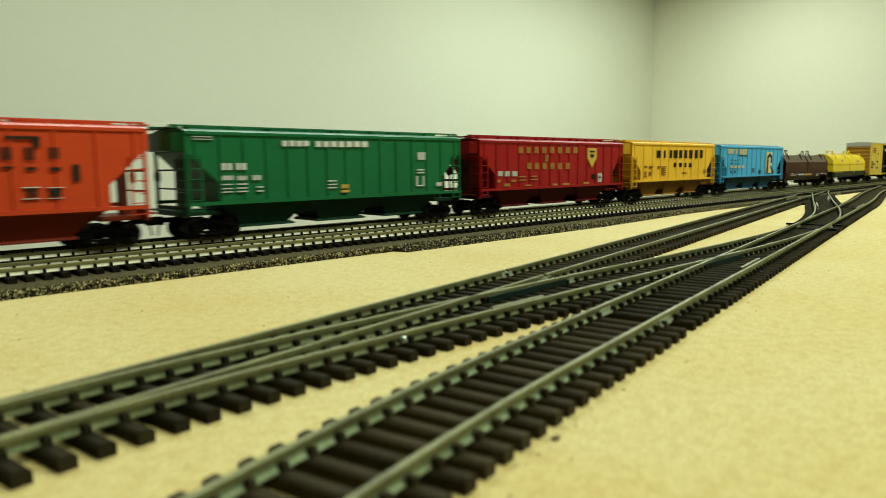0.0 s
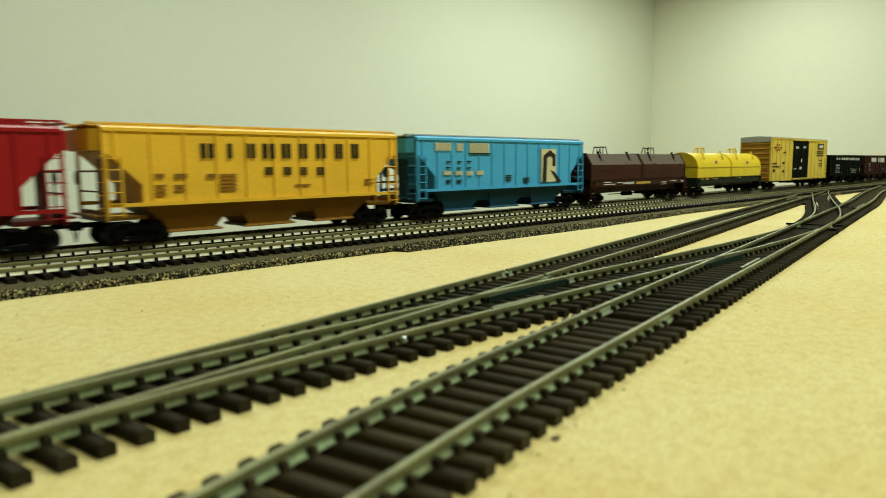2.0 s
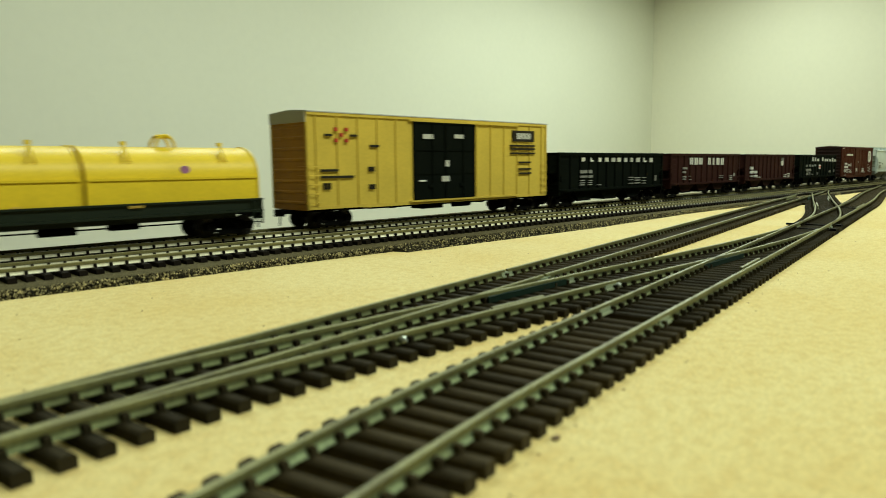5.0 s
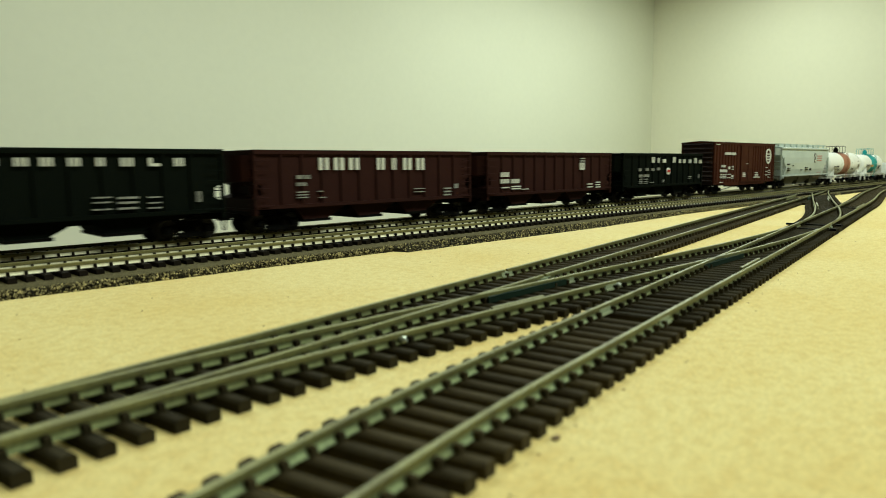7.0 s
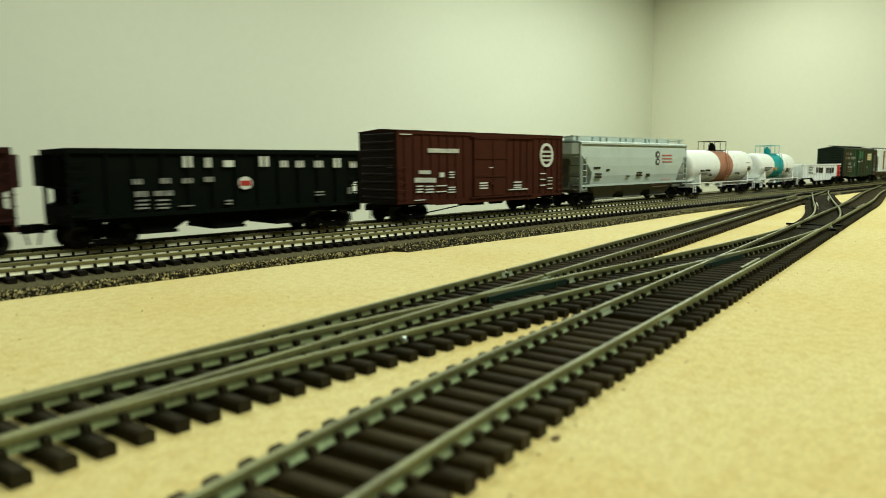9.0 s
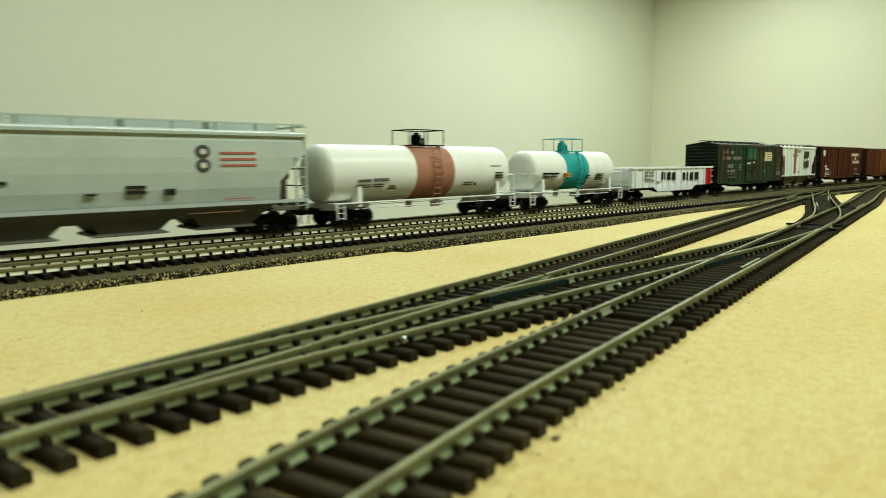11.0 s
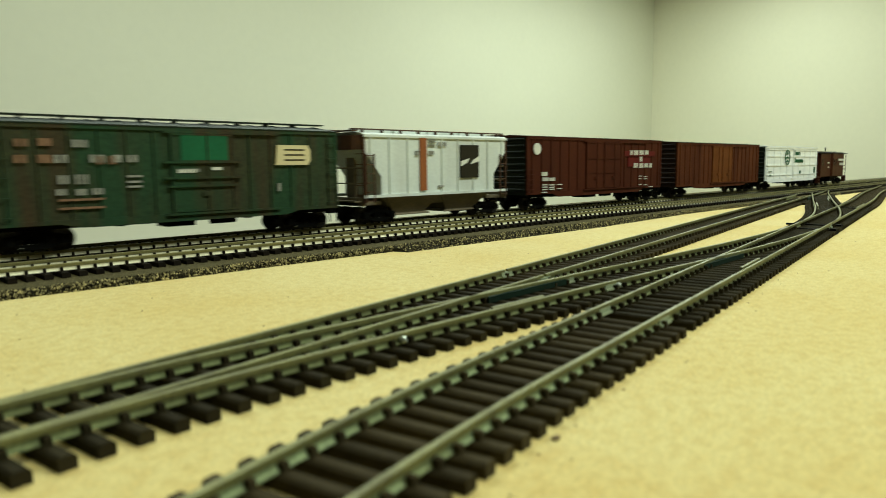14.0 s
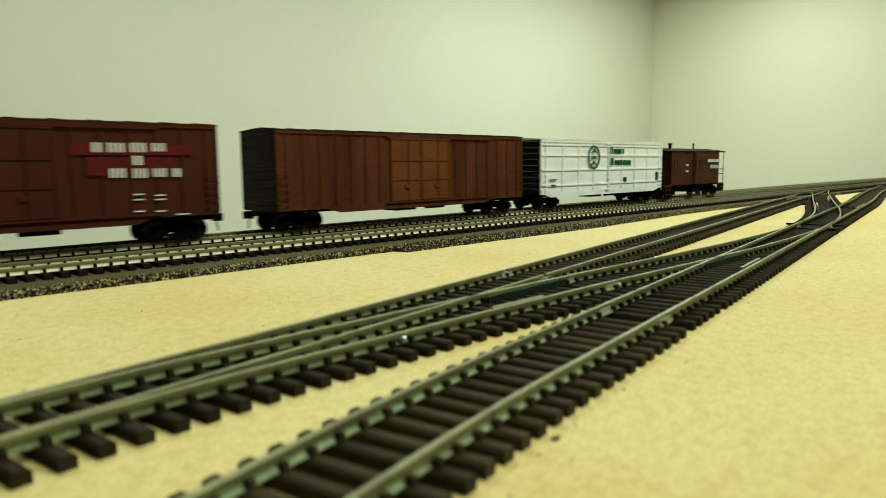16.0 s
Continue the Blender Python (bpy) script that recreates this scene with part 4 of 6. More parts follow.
    shape("bottom_outlet", tank_mat, c, lambda bm: (rd(bm, (-9, 0, 8), (-9, 0, zc - r + 1), 2.2, 12), bx(bm, 10, 16, -6, 0, 7.5, 11)))


def gondola(c, hl, material, end_mat, top=30.2, sill=13.0, ribs=13):
    for s in (-1, 1):
        ya, yb = (16.4, 17.6) if s > 0 else (-17.6, -16.4)
        shape("side", material, c, lambda bm: bx(bm, -hl + 0.6, hl - 15.5, ya, yb, sill - 1, top - 1))
        shape("side_panel", end_mat, c, lambda bm: bx(bm, hl - 15.5, hl - 0.6, ya, yb, sill - 1, top - 1), label="bright red end panel of the side")
    shape("floor_plate", material, c, lambda bm: bx(bm, -hl + 1, hl - 1, -16.5, 16.5, sill - 2.5, sill + 0.5))
    b = hl * 0.42
    for s in (-1, 1):
        ya, yb = (16.3, 18.0) if s > 0 else (-18.0, -16.3)
        shape("side_sill", black_mat, c, lambda bm: pr(bm, [(-hl, sill - 1), (hl, sill - 1), (hl, sill - 2.6), (b + 18, sill - 2.6), (b, 7.2), (-b, 7.2), (-b - 18, sill - 2.6), (-hl, sill - 2.6)], "y", ya + 0.6 * (s < 0), yb - 0.6 * (s > 0)))
        shape("side_belly", material, c, lambda bm: pr(bm, [(-b - 10, sill), (b + 10, sill), (b, 7.8), (-b, 7.8)], "y", *((17.4, 18.1) if s > 0 else (-18.1, -17.4))))
        shape("top_chord", material, c, lambda bm: bx(bm, -hl, hl, *((16.2, 18.7) if s > 0 else (-18.7, -16.2)), top - 1.5, top))
        em = material if s < 0 else end_mat
        end = shape("end_panel", em, c, lambda bm: bx(bm, *sorted((s * hl, s * (hl - 1.2))), -16.4, 16.4, sill - 2, top - 0.6))
        shape("corrugation", em, end, lambda bm: [bx(bm, *sorted((s * (hl - 0.2), s * (hl + 0.7))), -15, 15, z - 0.7, z + 0.7) for z in (sill + 2, sill + 6, sill + 10, sill + 14)])
        ladder(c, material, *sorted((s * (hl - 1), s * (hl - 6.5))), sill + 1, top - 4, 3, stiles=False, name="grab_iron")
    for k in range(ribs):
        x = -hl + 7 + (2 * hl - 14) * k / (ribs - 1)
        em = end_mat if x > hl - 15.5 else material
        for s in (-1, 1):
            shape("rib", em, c, lambda bm: pr(bm, [(x - 1.0, s * 17.4), (x - 0.6, s * 18.5), (x + 0.6, s * 18.5), (x + 1.0, s * 17.4)], "z", (8.4 if abs(x) < b else sill - 0.5), top - 1.4))


def caboose(c, hl, material, roof_mat):
    b = hl - 12
    shape("body", material, c, lambda bm: bx(bm, -b, b, -16.8, 16.8, 12.5, 45.0))
    shape("roof", black_mat, c, lambda bm: pr(bm, [(-18, 44.6), (-18, 45.4), (-9, 47.2), (9, 47.2), (18, 45.4), (18, 44.6)], "x", -hl - 1.5, hl + 1.5))
    shape("roof_walk", roof_mat, c, lambda bm: bx(bm, -hl - 1, hl + 1, -3, 3, 47.6, 48.2))
    shape("bay_window", material, c, lambda bm: [pr(bm, [(-9, s * 16.6), (-7.5, s * 19.6), (7.5, s * 19.6), (9, s * 16.6)], "z", 13, 44.8) for s in (-1, 1)])
    glass = mat("dark_window_glass", (0.01, 0.012, 0.01), 0.12, vary=0.1, spec=0.8)
    for x, w, y in ((-4.2, 3.6, -19.8), (4.2, 3.6, -19.8), (b - 11, 5, -17.1), (-b + 8, 5, -17.1)):
        win = shape("window", glass, c, lambda bm: bx(bm, x - w / 2, x + w / 2, y, y + 0.5, 28, 37))
        shape("window_frame", material, win, lambda bm: (bx(bm, x - w / 2 - 0.5, x - w / 2, y - 0.3, y + 0.5, 27.5, 37.5), bx(bm, x + w / 2, x + w / 2 + 0.5, y - 0.3, y + 0.5, 27.5, 37.5), bx(bm, x - w / 2, x + w / 2, y - 0.3, y + 0.5, 37, 37.5), bx(bm, x - w / 2, x + w / 2, y - 0.3, y + 0.5, 27.5, 28)))
    for x, r, h in ((-hl * 0.25, 1.5, 53.5), (hl * 0.55, 0.8, 54)):
        shape("chimney", black_mat, c, lambda bm: (rd(bm, (x, 4, 46), (x, 4, h), r, 10), rd(bm, (x, 4, h - 1.2), (x, 4, h), r * 1.6, 10)))
    for s in (-1, 1):
        e = s * hl
        shape("end_platform", material, c, lambda bm: bx(bm, *sorted((e, s * (b - 2))), -16.8, 16.8, 11, 12.8))
        shape("end_railing", material, c, lambda bm: [rd(bm, (e - 0.6 * s, y, 12), (e - 0.6 * s, y, 45), 0.4) for y in (-16.5, -5, 5, 16.5)] + [rd(bm, (e - 0.6 * s, -16.5, z), (e - 0.6 * s, 16.5, z), 0.4) for z in (22, 27)])
        shape("steps", material, c, lambda bm: [bx(bm, *sorted((e - 0.5 * s, e - 9 * s)), *sorted((y, y * 0.8)), z, z + 0.7) for y in (-17.5, 17.5) for z in (4, 8)] + [bx(bm, *sorted((x, x + 0.6)), *sorted((y, y * 0.8)), 4, 12) for x in (e - 0.8 * s, e - 9 * s) for y in (-17.5, 17.5)])
        shape("end_wall", material, c, lambda bm: bx(bm, *sorted((s * b, s * (b + 0.4))), -6, 6, 13, 40))
    shape("underframe", black_mat, c, lambda bm: (bx(bm, -b, b, -10, 10, 9.5, 12.5), bx(bm, -7, 9, -16, 16, 5, 12.4)))


def tank_letters(c, material, rows, r=17.0, zc=29.5):
    """Plain bars that lie on a round tank's side."""
    bm = bmesh.new()
    for x, z, w, h in rows:
        y = -math.sqrt(max(9.0, r * r - (z - zc) ** 2))
        if h > 2.4:
            n = round(h / 1.1)
            for k in range(n):
                bx(bm, x - w / 2, x + w / 2, y - 0.25, y + 1.5, z - h / 2 + h * k / n, z - h / 2 + h * (k + 0.55) / n)
        elif h > 1.2:
            n = max(2, round(w / h))
            for k in range(n):
                bx(bm, x - w / 2 + w * k / n, x - w / 2 + w * (k + 0.6) / n, y - 0.25, y + 1.5, z - h / 2, z + h / 2)
        else:
            bx(bm, x - w / 2, x + w / 2, y - 0.25, y + 1.5, z - h / 2, z + h / 2)
    return tagged(part("lettering", bm, material, c), kind="stuff")


orange = paint("orange_red_paint", (0.62, 0.065, 0.016), rough=0.38)
pc_green = paint("green_paint", (0.010, 0.145, 0.045), rough=0.38)
dh_red = paint("deep_red_paint", (0.33, 0.010, 0.012), rough=0.38)
mil_yel = paint("golden_yellow_paint", (0.86, 0.50, 0.036))
rock_blue = paint("sky_blue_paint", (0.07, 0.40, 0.66))
brown_let = paint("faded_brown_lettering", (0.30, 0.15, 0.03))
cream_let = paint("cream_lettering", (0.70, 0.62, 0.36))
grey_let = paint("worn_grey_lettering", (0.36, 0.37, 0.33), vary=0.5, scale=300)
gold_let = paint("dull_gold_lettering", (0.48, 0.25, 0.06), vary=0.2)
red_let = paint("red_lettering", (0.45, 0.04, 0.03))
rust_let = paint("rusty_lettering", (0.26, 0.15, 0.09), vary=0.4, scale=300)
rustband_let = paint("orange_brown_band", (0.36, 0.12, 0.04), vary=0.3, streak=0.2)
orange_let = paint("orange_placard", (0.75, 0.30, 0.03))
emblem_grey = paint("dark_grey_emblem", (0.07, 0.075, 0.07))
faded_red_let = paint("faded_red_lettering", (0.50, 0.14, 0.10))
violet_let = paint("violet_mark", (0.35, 0.16, 0.30))
green_let = paint("dark_green_lettering", (0.01, 0.10, 0.04))
red_patch = paint("faded_red_patch", (0.115, 0.012, 0.012), vary=0.4, scale=60, spec=0.1)
coil_brown = paint("dark_brown_paint", (0.042, 0.011, 0.007))
# Brown hood top made lighter: the reflected sheen is put into its colour.
coil_sheen = paint("glossy_brown_hood_with_sheen", (0.125, 0.092, 0.076), rough=0.3, spec=0.8)
coil_yel = paint("bright_yellow_paint", (0.76, 0.56, 0.03), rough=0.4)
deck_green = paint("black_green_paint", (0.010, 0.018, 0.010))
box_yel = paint("ochre_yellow_paint", (0.64, 0.475, 0.07))
silver = paint("dull_silver_paint", (0.45, 0.46, 0.42), rough=0.4)
ochre_end = paint("brownish_ochre_end", (0.45, 0.23, 0.03), vary=0.25)
hop_black = paint("black_green_hopper_paint", (0.0028, 0.0050, 0.0030), rough=0.75, spec=0.05)
hop_brown = paint("oxide_brown_hopper_paint", (0.030, 0.0105, 0.0085), rough=0.6, spec=0.06)
ic_brown = paint("oxide_brown_box_paint", (0.054, 0.014, 0.007), rough=0.6, spec=0.1)
acf_grey = paint("light_grey_paint", (0.50, 0.58, 0.53), rough=0.35)
tank_white = paint("white_tank_paint", (0.86, 0.89, 0.84), rough=0.3, vary=0.06)
band_rust = paint("terracotta_band_paint", (0.42, 0.195, 0.122))
band_teal = paint("teal_band_paint", (0.02, 0.36, 0.37))
gon_white = paint("chalky_white_paint", (0.85, 0.89, 0.87))
gon_red = paint("bright_red_paint", (0.46, 0.015, 0.02))
weather_green = paint("weathered_green_paint", (0.018, 0.060, 0.025), vary=0.6, scale=70, streak=0.12, dark=(0.055, 0.036, 0.016), rough=0.65)
door_green = paint("repainted_green_door", (0.010, 0.12, 0.05), vary=0.3)
bn_grey = paint("weathered_grey_paint", (0.70, 0.77, 0.73), vary=0.16, scale=60, streak=0.15, dark=(0.28, 0.26, 0.20), rough=0.6)
bn_brown = paint("rusty_brown_ironwork", (0.10, 0.05, 0.03), vary=0.4, scale=120)
nw_brown = paint("dark_oxide_paint", (0.066, 0.016, 0.007), vary=0.25, rough=0.6, spec=0.1, scale=60, streak=0.2)
brn_brown = paint("rusty_weathered_brown_paint", (0.108, 0.031, 0.011), vary=0.5, scale=75, streak=0.1, dark=(0.052, 0.013, 0.006), rough=0.65, spec=0.1)
brn_door = paint("orange_brown_door_paint", (0.150, 0.048, 0.012), vary=0.3, rough=0.6, spec=0.1)
# Shade on the wagon ends is put into this brown; one roof shares it.
end_brown = paint("brown_end_with_shade", (0.022, 0.010, 0.007), vary=0.3)
boi_white = paint("clean_white_paint", (0.84, 0.89, 0.87), rough=0.4)
boi_end = paint("black_green_end", (0.006, 0.012, 0.006))
cab_brown = paint("dark_brown_caboose_paint", (0.056, 0.018, 0.009), spec=0.1)
# Same for green: end shade in the colour, shared with the roof.
end_green = paint("green_end_with_shade", (0.010, 0.020, 0.010), vary=0.3)


def wagon_orange():
    c, hl = car("covered_hopper", "orange-red ribbed covered hopper wagon with open end frames", 1.16, 2.004)
    covered_hopper(c, hl, orange, paint("shaded_orange_underbody", (0.22, 0.030, 0.012)), eave=51.5, top=54.6, ribs=12, lip=orange)
    letters(c, black_let, [(43.8, 46.6, 12.1, 1.1), (48.5, 44.6, 2.4, 3.1), (37.8, 40.4, 4.2, 4.8), (45.8, 40.4, 3.9, 4.9), (54.6, 40.6, 4.1, 4.5), (37.8, 35, 4.2, 0.7), (45.9, 34.5, 3.6, 1.1), (54.6, 34.2, 4.1, 1.4), (62.4, 32.6, 3.2, 6.8), (45.6, 24.8, 4.4, 3.4), (53.9, 24.6, 4.1, 3.2)])
    letters(c, white_let, [(45.5, 27, 6.3, 0.4), (45.2, 22.5, 6.3, 0.3), (54.2, 26.7, 6.2, 0.3), (53.9, 22.4, 6.2, 0.2)])


wagon_orange()


def wagon_green():
    c, hl = car("covered_hopper", "deep green ribbed covered hopper wagon with white lettering", 2.085, 2.928)
    covered_hopper(c, hl, pc_green, paint("shaded_green_underbody", (0.008, 0.045, 0.020)), ribs=15)
    letters(c, white_let, [(-38.6, 46, 3, 2.9), (-34.3, 46.1, 3.1, 2.9), (-30, 46.1, 3.1, 2.9), (-25.7, 46.2, 3.2, 2.9), (-18.1, 46, 3.5, 3), (-13.1, 46, 3.6, 3), (-8, 46.1, 3.7, 3), (-2.9, 46.1, 3.8, 3.1), (2.4, 46.2, 3.8, 3.1), (7.8, 46.3, 3.9, 3.1), (13.2, 46.3, 4, 3.2), (-70.6, 34.5, 6.1, 3.3), (-63.1, 34.5, 6, 3.3), (-70.6, 29.1, 6.2, 2.2), (-63, 28.9, 5.4, 2.2), (-55.1, 28.9, 5, 2.5), (56.9, 39.8, 7.1, 4.5), (-71.1, 25.9, 5.6, 0.5), (-71.2, 23.9, 5.6, 0.5), (-71.3, 22.3, 5.6, 0.5), (-63.2, 25.9, 5.4, 0.6), (-63.3, 24, 5.4, 0.6), (-63.4, 22.3, 5.4, 0.6), (-53.6, 24.2, 3.5, 0.6)])
    letters(c, white_let, [(-53.7, 22.2, 3.5, 0.6), (-9.7, 26.2, 6, 0.6), (-9.7, 24.3, 6, 0.6), (-9.8, 22.5, 6, 0.6), (56, 31.4, 5.6, 0.7), (55.9, 29.7, 5.7, 0.7), (52.8, 24.6, 1.4, 6.2), (58.2, 24.5, 1, 6.2), (55.8, 21.8, 5.7, 0.7), (71.8, 22.2, 5, 2.5), (-82.4, 48.5, 9.9, 0.3), (-82.5, 47.4, 9.9, 0.3)])
    letters(c, yellow_let, [(-1, 23, 5.4, 2.2), (-1.1, 20.3, 5.4, 1.3)])


wagon_green()


def wagon_red():
    c, hl = car("covered_hopper", "dark red ribbed covered hopper wagon with yellow shield", 3.015, 3.85)
    covered_hopper(c, hl, dh_red, paint("shaded_red_underbody", (0.10, 0.008, 0.008)), ribs=15, eave=50.4)
    shape("shield", yellow_let, c, lambda bm: pr(bm, [(36, 46.3), (49, 46.3), (49, 38.5), (42.6, 31), (36, 38.5)], "y", -18.8, -17.6))
    shape("shield_mark", black_let, c, lambda bm: (bx(bm, 39, 46, -19.0, -18.6, 43, 44.5), bx(bm, 40, 45, -19.0, -18.6, 39, 41.5)))
    letters(c, gold_let, [(-47.6, 44.2, 5.3, 4.4), (-38.8, 44.3, 5.4, 4.4), (-29.7, 44.3, 5.5, 4.5), (-20.3, 44.4, 5.7, 4.5), (-10.8, 44.5, 5.8, 4.6), (-0.9, 44.5, 6, 4.7), (9.2, 44.6, 6.1, 4.7), (19.6, 44.7, 6.3, 4.8), (-17.3, 38.4, 4.1, 5), (-38, 33, 5.3, 4.5), (-29, 32.9, 5.5, 4.5), (-19.8, 32.8, 5.6, 4.6), (-10.4, 32.7, 5.7, 4.6), (-0.7, 32.6, 5.9, 4.7), (9.3, 32.5, 6.1, 4.8), (-71.1, 22.8, 3.6, 1.9), (-62.6, 19.9, 6.1, 2), (-55.2, 22.6, 5, 1.6), (-39.3, 19, 7.8, 0.8), (-6.5, 18.7, 5.7, 1.3), (7.4, 18.7, 8.9, 1.3), (35.1, 18.8, 8, 1.4), (-45.7, 25.3, 7.7, 0.6), (-45.7, 22.9, 7.7, 0.6)], fill=0.55)
    letters(c, gold_let, [(-32.1, 25.4, 6.7, 0.6), (-32, 23, 6.7, 0.6)], fill=0.55)
    letters(c, white_let, [(-69.8, 27.9, 6, 3.5), (-62.6, 27.7, 6.1, 3.5), (-54.3, 27.6, 6.9, 3.6), (54.6, 22.7, 6.7, 7.4)], fill=0.55)
    letters(c, black_let, [(46.3, 23.7, 6.6, 3.6), (54.5, 22.9, 3.4, 1.4)], fill=0.55)


wagon_red()


def wagon_yellow():
    c, hl = car("covered_hopper", "golden yellow covered hopper wagon with large black lettering", 3.919, 4.679)
    covered_hopper(c, hl, mil_yel, paint("shaded_yellow_underbody", (0.30, 0.14, 0.018)), ribs=11, sill=18.6, eave=51.6, lip=mil_yel)
    letters(c, black_let, [(-35.5, 42, 8.4, 6.9), (-24, 42, 2.8, 7.1), (-12.9, 42.1, 6.6, 7.2), (-2.9, 42.1, 9.1, 7.4), (7.3, 42.2, 6.7, 7.5), (17.4, 42.2, 6.9, 7.7), (28.6, 42.3, 8.1, 7.8), (40.3, 42.3, 6.6, 8), (51.3, 42.4, 6.4, 8.1)], fill=0.72)
    letters(c, black_let, [(-3.3, 32.1, 5.3, 4), (7.6, 32, 5.5, 4.1), (17.2, 31.8, 5.7, 4.2), (28.1, 31.7, 6, 4.3)], fill=0.72)
    letters(c, brown_let, [(-58.3, 30.7, 4.3, 1.9), (-48.6, 30.5, 6.4, 2), (-33.8, 30.2, 4.7, 2), (-25.4, 30.7, 8.7, 0.7), (-25.4, 28.9, 8.7, 0.7), (-25.5, 27.2, 8.7, 0.7), (-25.6, 25.4, 8.7, 0.7), (-25.7, 23.6, 8.7, 0.7), (-58.2, 26.3, 4.9, 0.7), (-58.3, 24.3, 4.9, 0.7), (-58.4, 22.4, 4.9, 0.7), (-49.6, 26, 4.8, 0.7), (-49.7, 24.1, 4.8, 0.7), (61, 26.5, 6.2, 0.7), (61, 24.4, 6.2, 0.7), (16.6, 24.6, 9, 0.6)], fill=0.72)


wagon_yellow()


def wagon_blue():
    c, hl = car("covered_hopper", "sky blue covered hopper wagon with black arch emblem", 4.752, 5.574)
    covered_hopper(c, hl, rock_blue, paint("shaded_blue_underbody", (0.025, 0.10, 0.15)), ribs=14, sill=19.0, top=53.4, eave=51.0, roof=rock_blue, walk_mat=silver)
    shape("emblem_panel", cream_let, c, lambda bm: bx(bm, 34.6, 52.4, -18.8, -17.8, 21, 45.2))
    shape("emblem", black_let, c, lambda bm: (pr(bm, [(35.8, 21), (36.7, 40.3), (44.5, 44.4), (51.5, 41.0), (51.2, 32.5), (47.8, 32.5), (47.9, 38.6), (44.5, 40.2), (41.0, 38.4), (40.2, 21)], "y", -19.1, -18.2), pr(bm, [(45.5, 29.5), (50, 28.5), (59.6, 20.6), (54.2, 20.6)], "y", -19.1, -18.2)))
    letters(c, cream_let, [(-66.6, 45.7, 16.8, 5), (-51.3, 45.6, 6.4, 4.8), (-32.7, 45.2, 23, 6.5), (-62.5, 29.1, 6.9, 2.6), (-52, 28.8, 6.8, 2.6), (-42.2, 28.7, 6.2, 2.9), (-31.8, 28.8, 6.8, 2.8)])
    letters(c, black_let, [(-32, 41.5, 21.1, 0.6), (-61.6, 36.3, 3.3, 0.7), (-61.9, 32.6, 3.3, 0.7), (-51.6, 36.2, 3.4, 0.7), (-51.9, 32.2, 3.4, 0.7), (-42.3, 36.4, 3.6, 0.7), (-42.6, 32.2, 3.6, 0.7), (-2.5, 26.6, 7.1, 0.5), (-2.6, 24.9, 7.1, 0.5), (-2.7, 23.3, 7.1, 0.5), (17.8, 24.3, 6.8, 0.6), (17.8, 22.9, 6.8, 0.6), (17.7, 21.5, 6.8, 0.6), (-61.7, 24.5, 3.9, 0.5), (-61.8, 23.3, 3.9, 0.5), (-51.9, 24.4, 4.6, 0.5), (-52, 23.1, 4.6, 0.5)])


wagon_blue()


def wagon_coil_brown():
    c, hl = car("coil_wagon", "dark brown coil wagon with two glossy-topped hoods", 5.623, 6.388, 16)
    coil_car(c, hl, coil_brown, coil_brown, coil_sheen, 21.5, 20.6, False)
    letters(c, yellow_let, [(1.7, 16.5, 24.3, 2.7)])
    letters(c, white_let, [(-57.4, 18.5, 10.5, 0.6), (-54.2, 16.7, 17, 0.6), (-54.3, 15.5, 17, 0.6), (-38.1, 17.7, 8.1, 0.6), (-38.3, 15.5, 8.1, 0.6), (-23.7, 17.1, 17.5, 1.8), (37.8, 16.5, 9, 0.7), (37.8, 14.8, 9, 0.7), (57.3, 17.2, 11.1, 0.6), (63.2, 15.4, 7.8, 0.6), (75.7, 16.8, 5.2, 1.5)])


wagon_coil_brown()


def wagon_coil_yellow():
    c, hl = car("coil_wagon", "black-green coil wagon with two rounded bright yellow hoods", 6.5, 7.265, 16)
    coil_car(c, hl, deck_green, coil_yel, coil_yel, 18.7, 25.3, True)
    shape("hood_mark", violet_let, c, lambda bm: (disc(bm, -37, 34.1, 2.2, 1.8, y=-17.4), disc(bm, 44, 33.3, 2.2, 1.8, y=-17.4)))
    letters(c, yellow_let, [(-71.6, 17.8, 5.7, 2), (-59.4, 17.5, 8.2, 1.7), (20.7, 17.4, 6.4, 1.5), (-42.1, 18.2, 12.5, 0.5), (-42.1, 17.1, 12.5, 0.5), (-25.6, 18.8, 3.5, 1.1)])


wagon_coil_yellow()


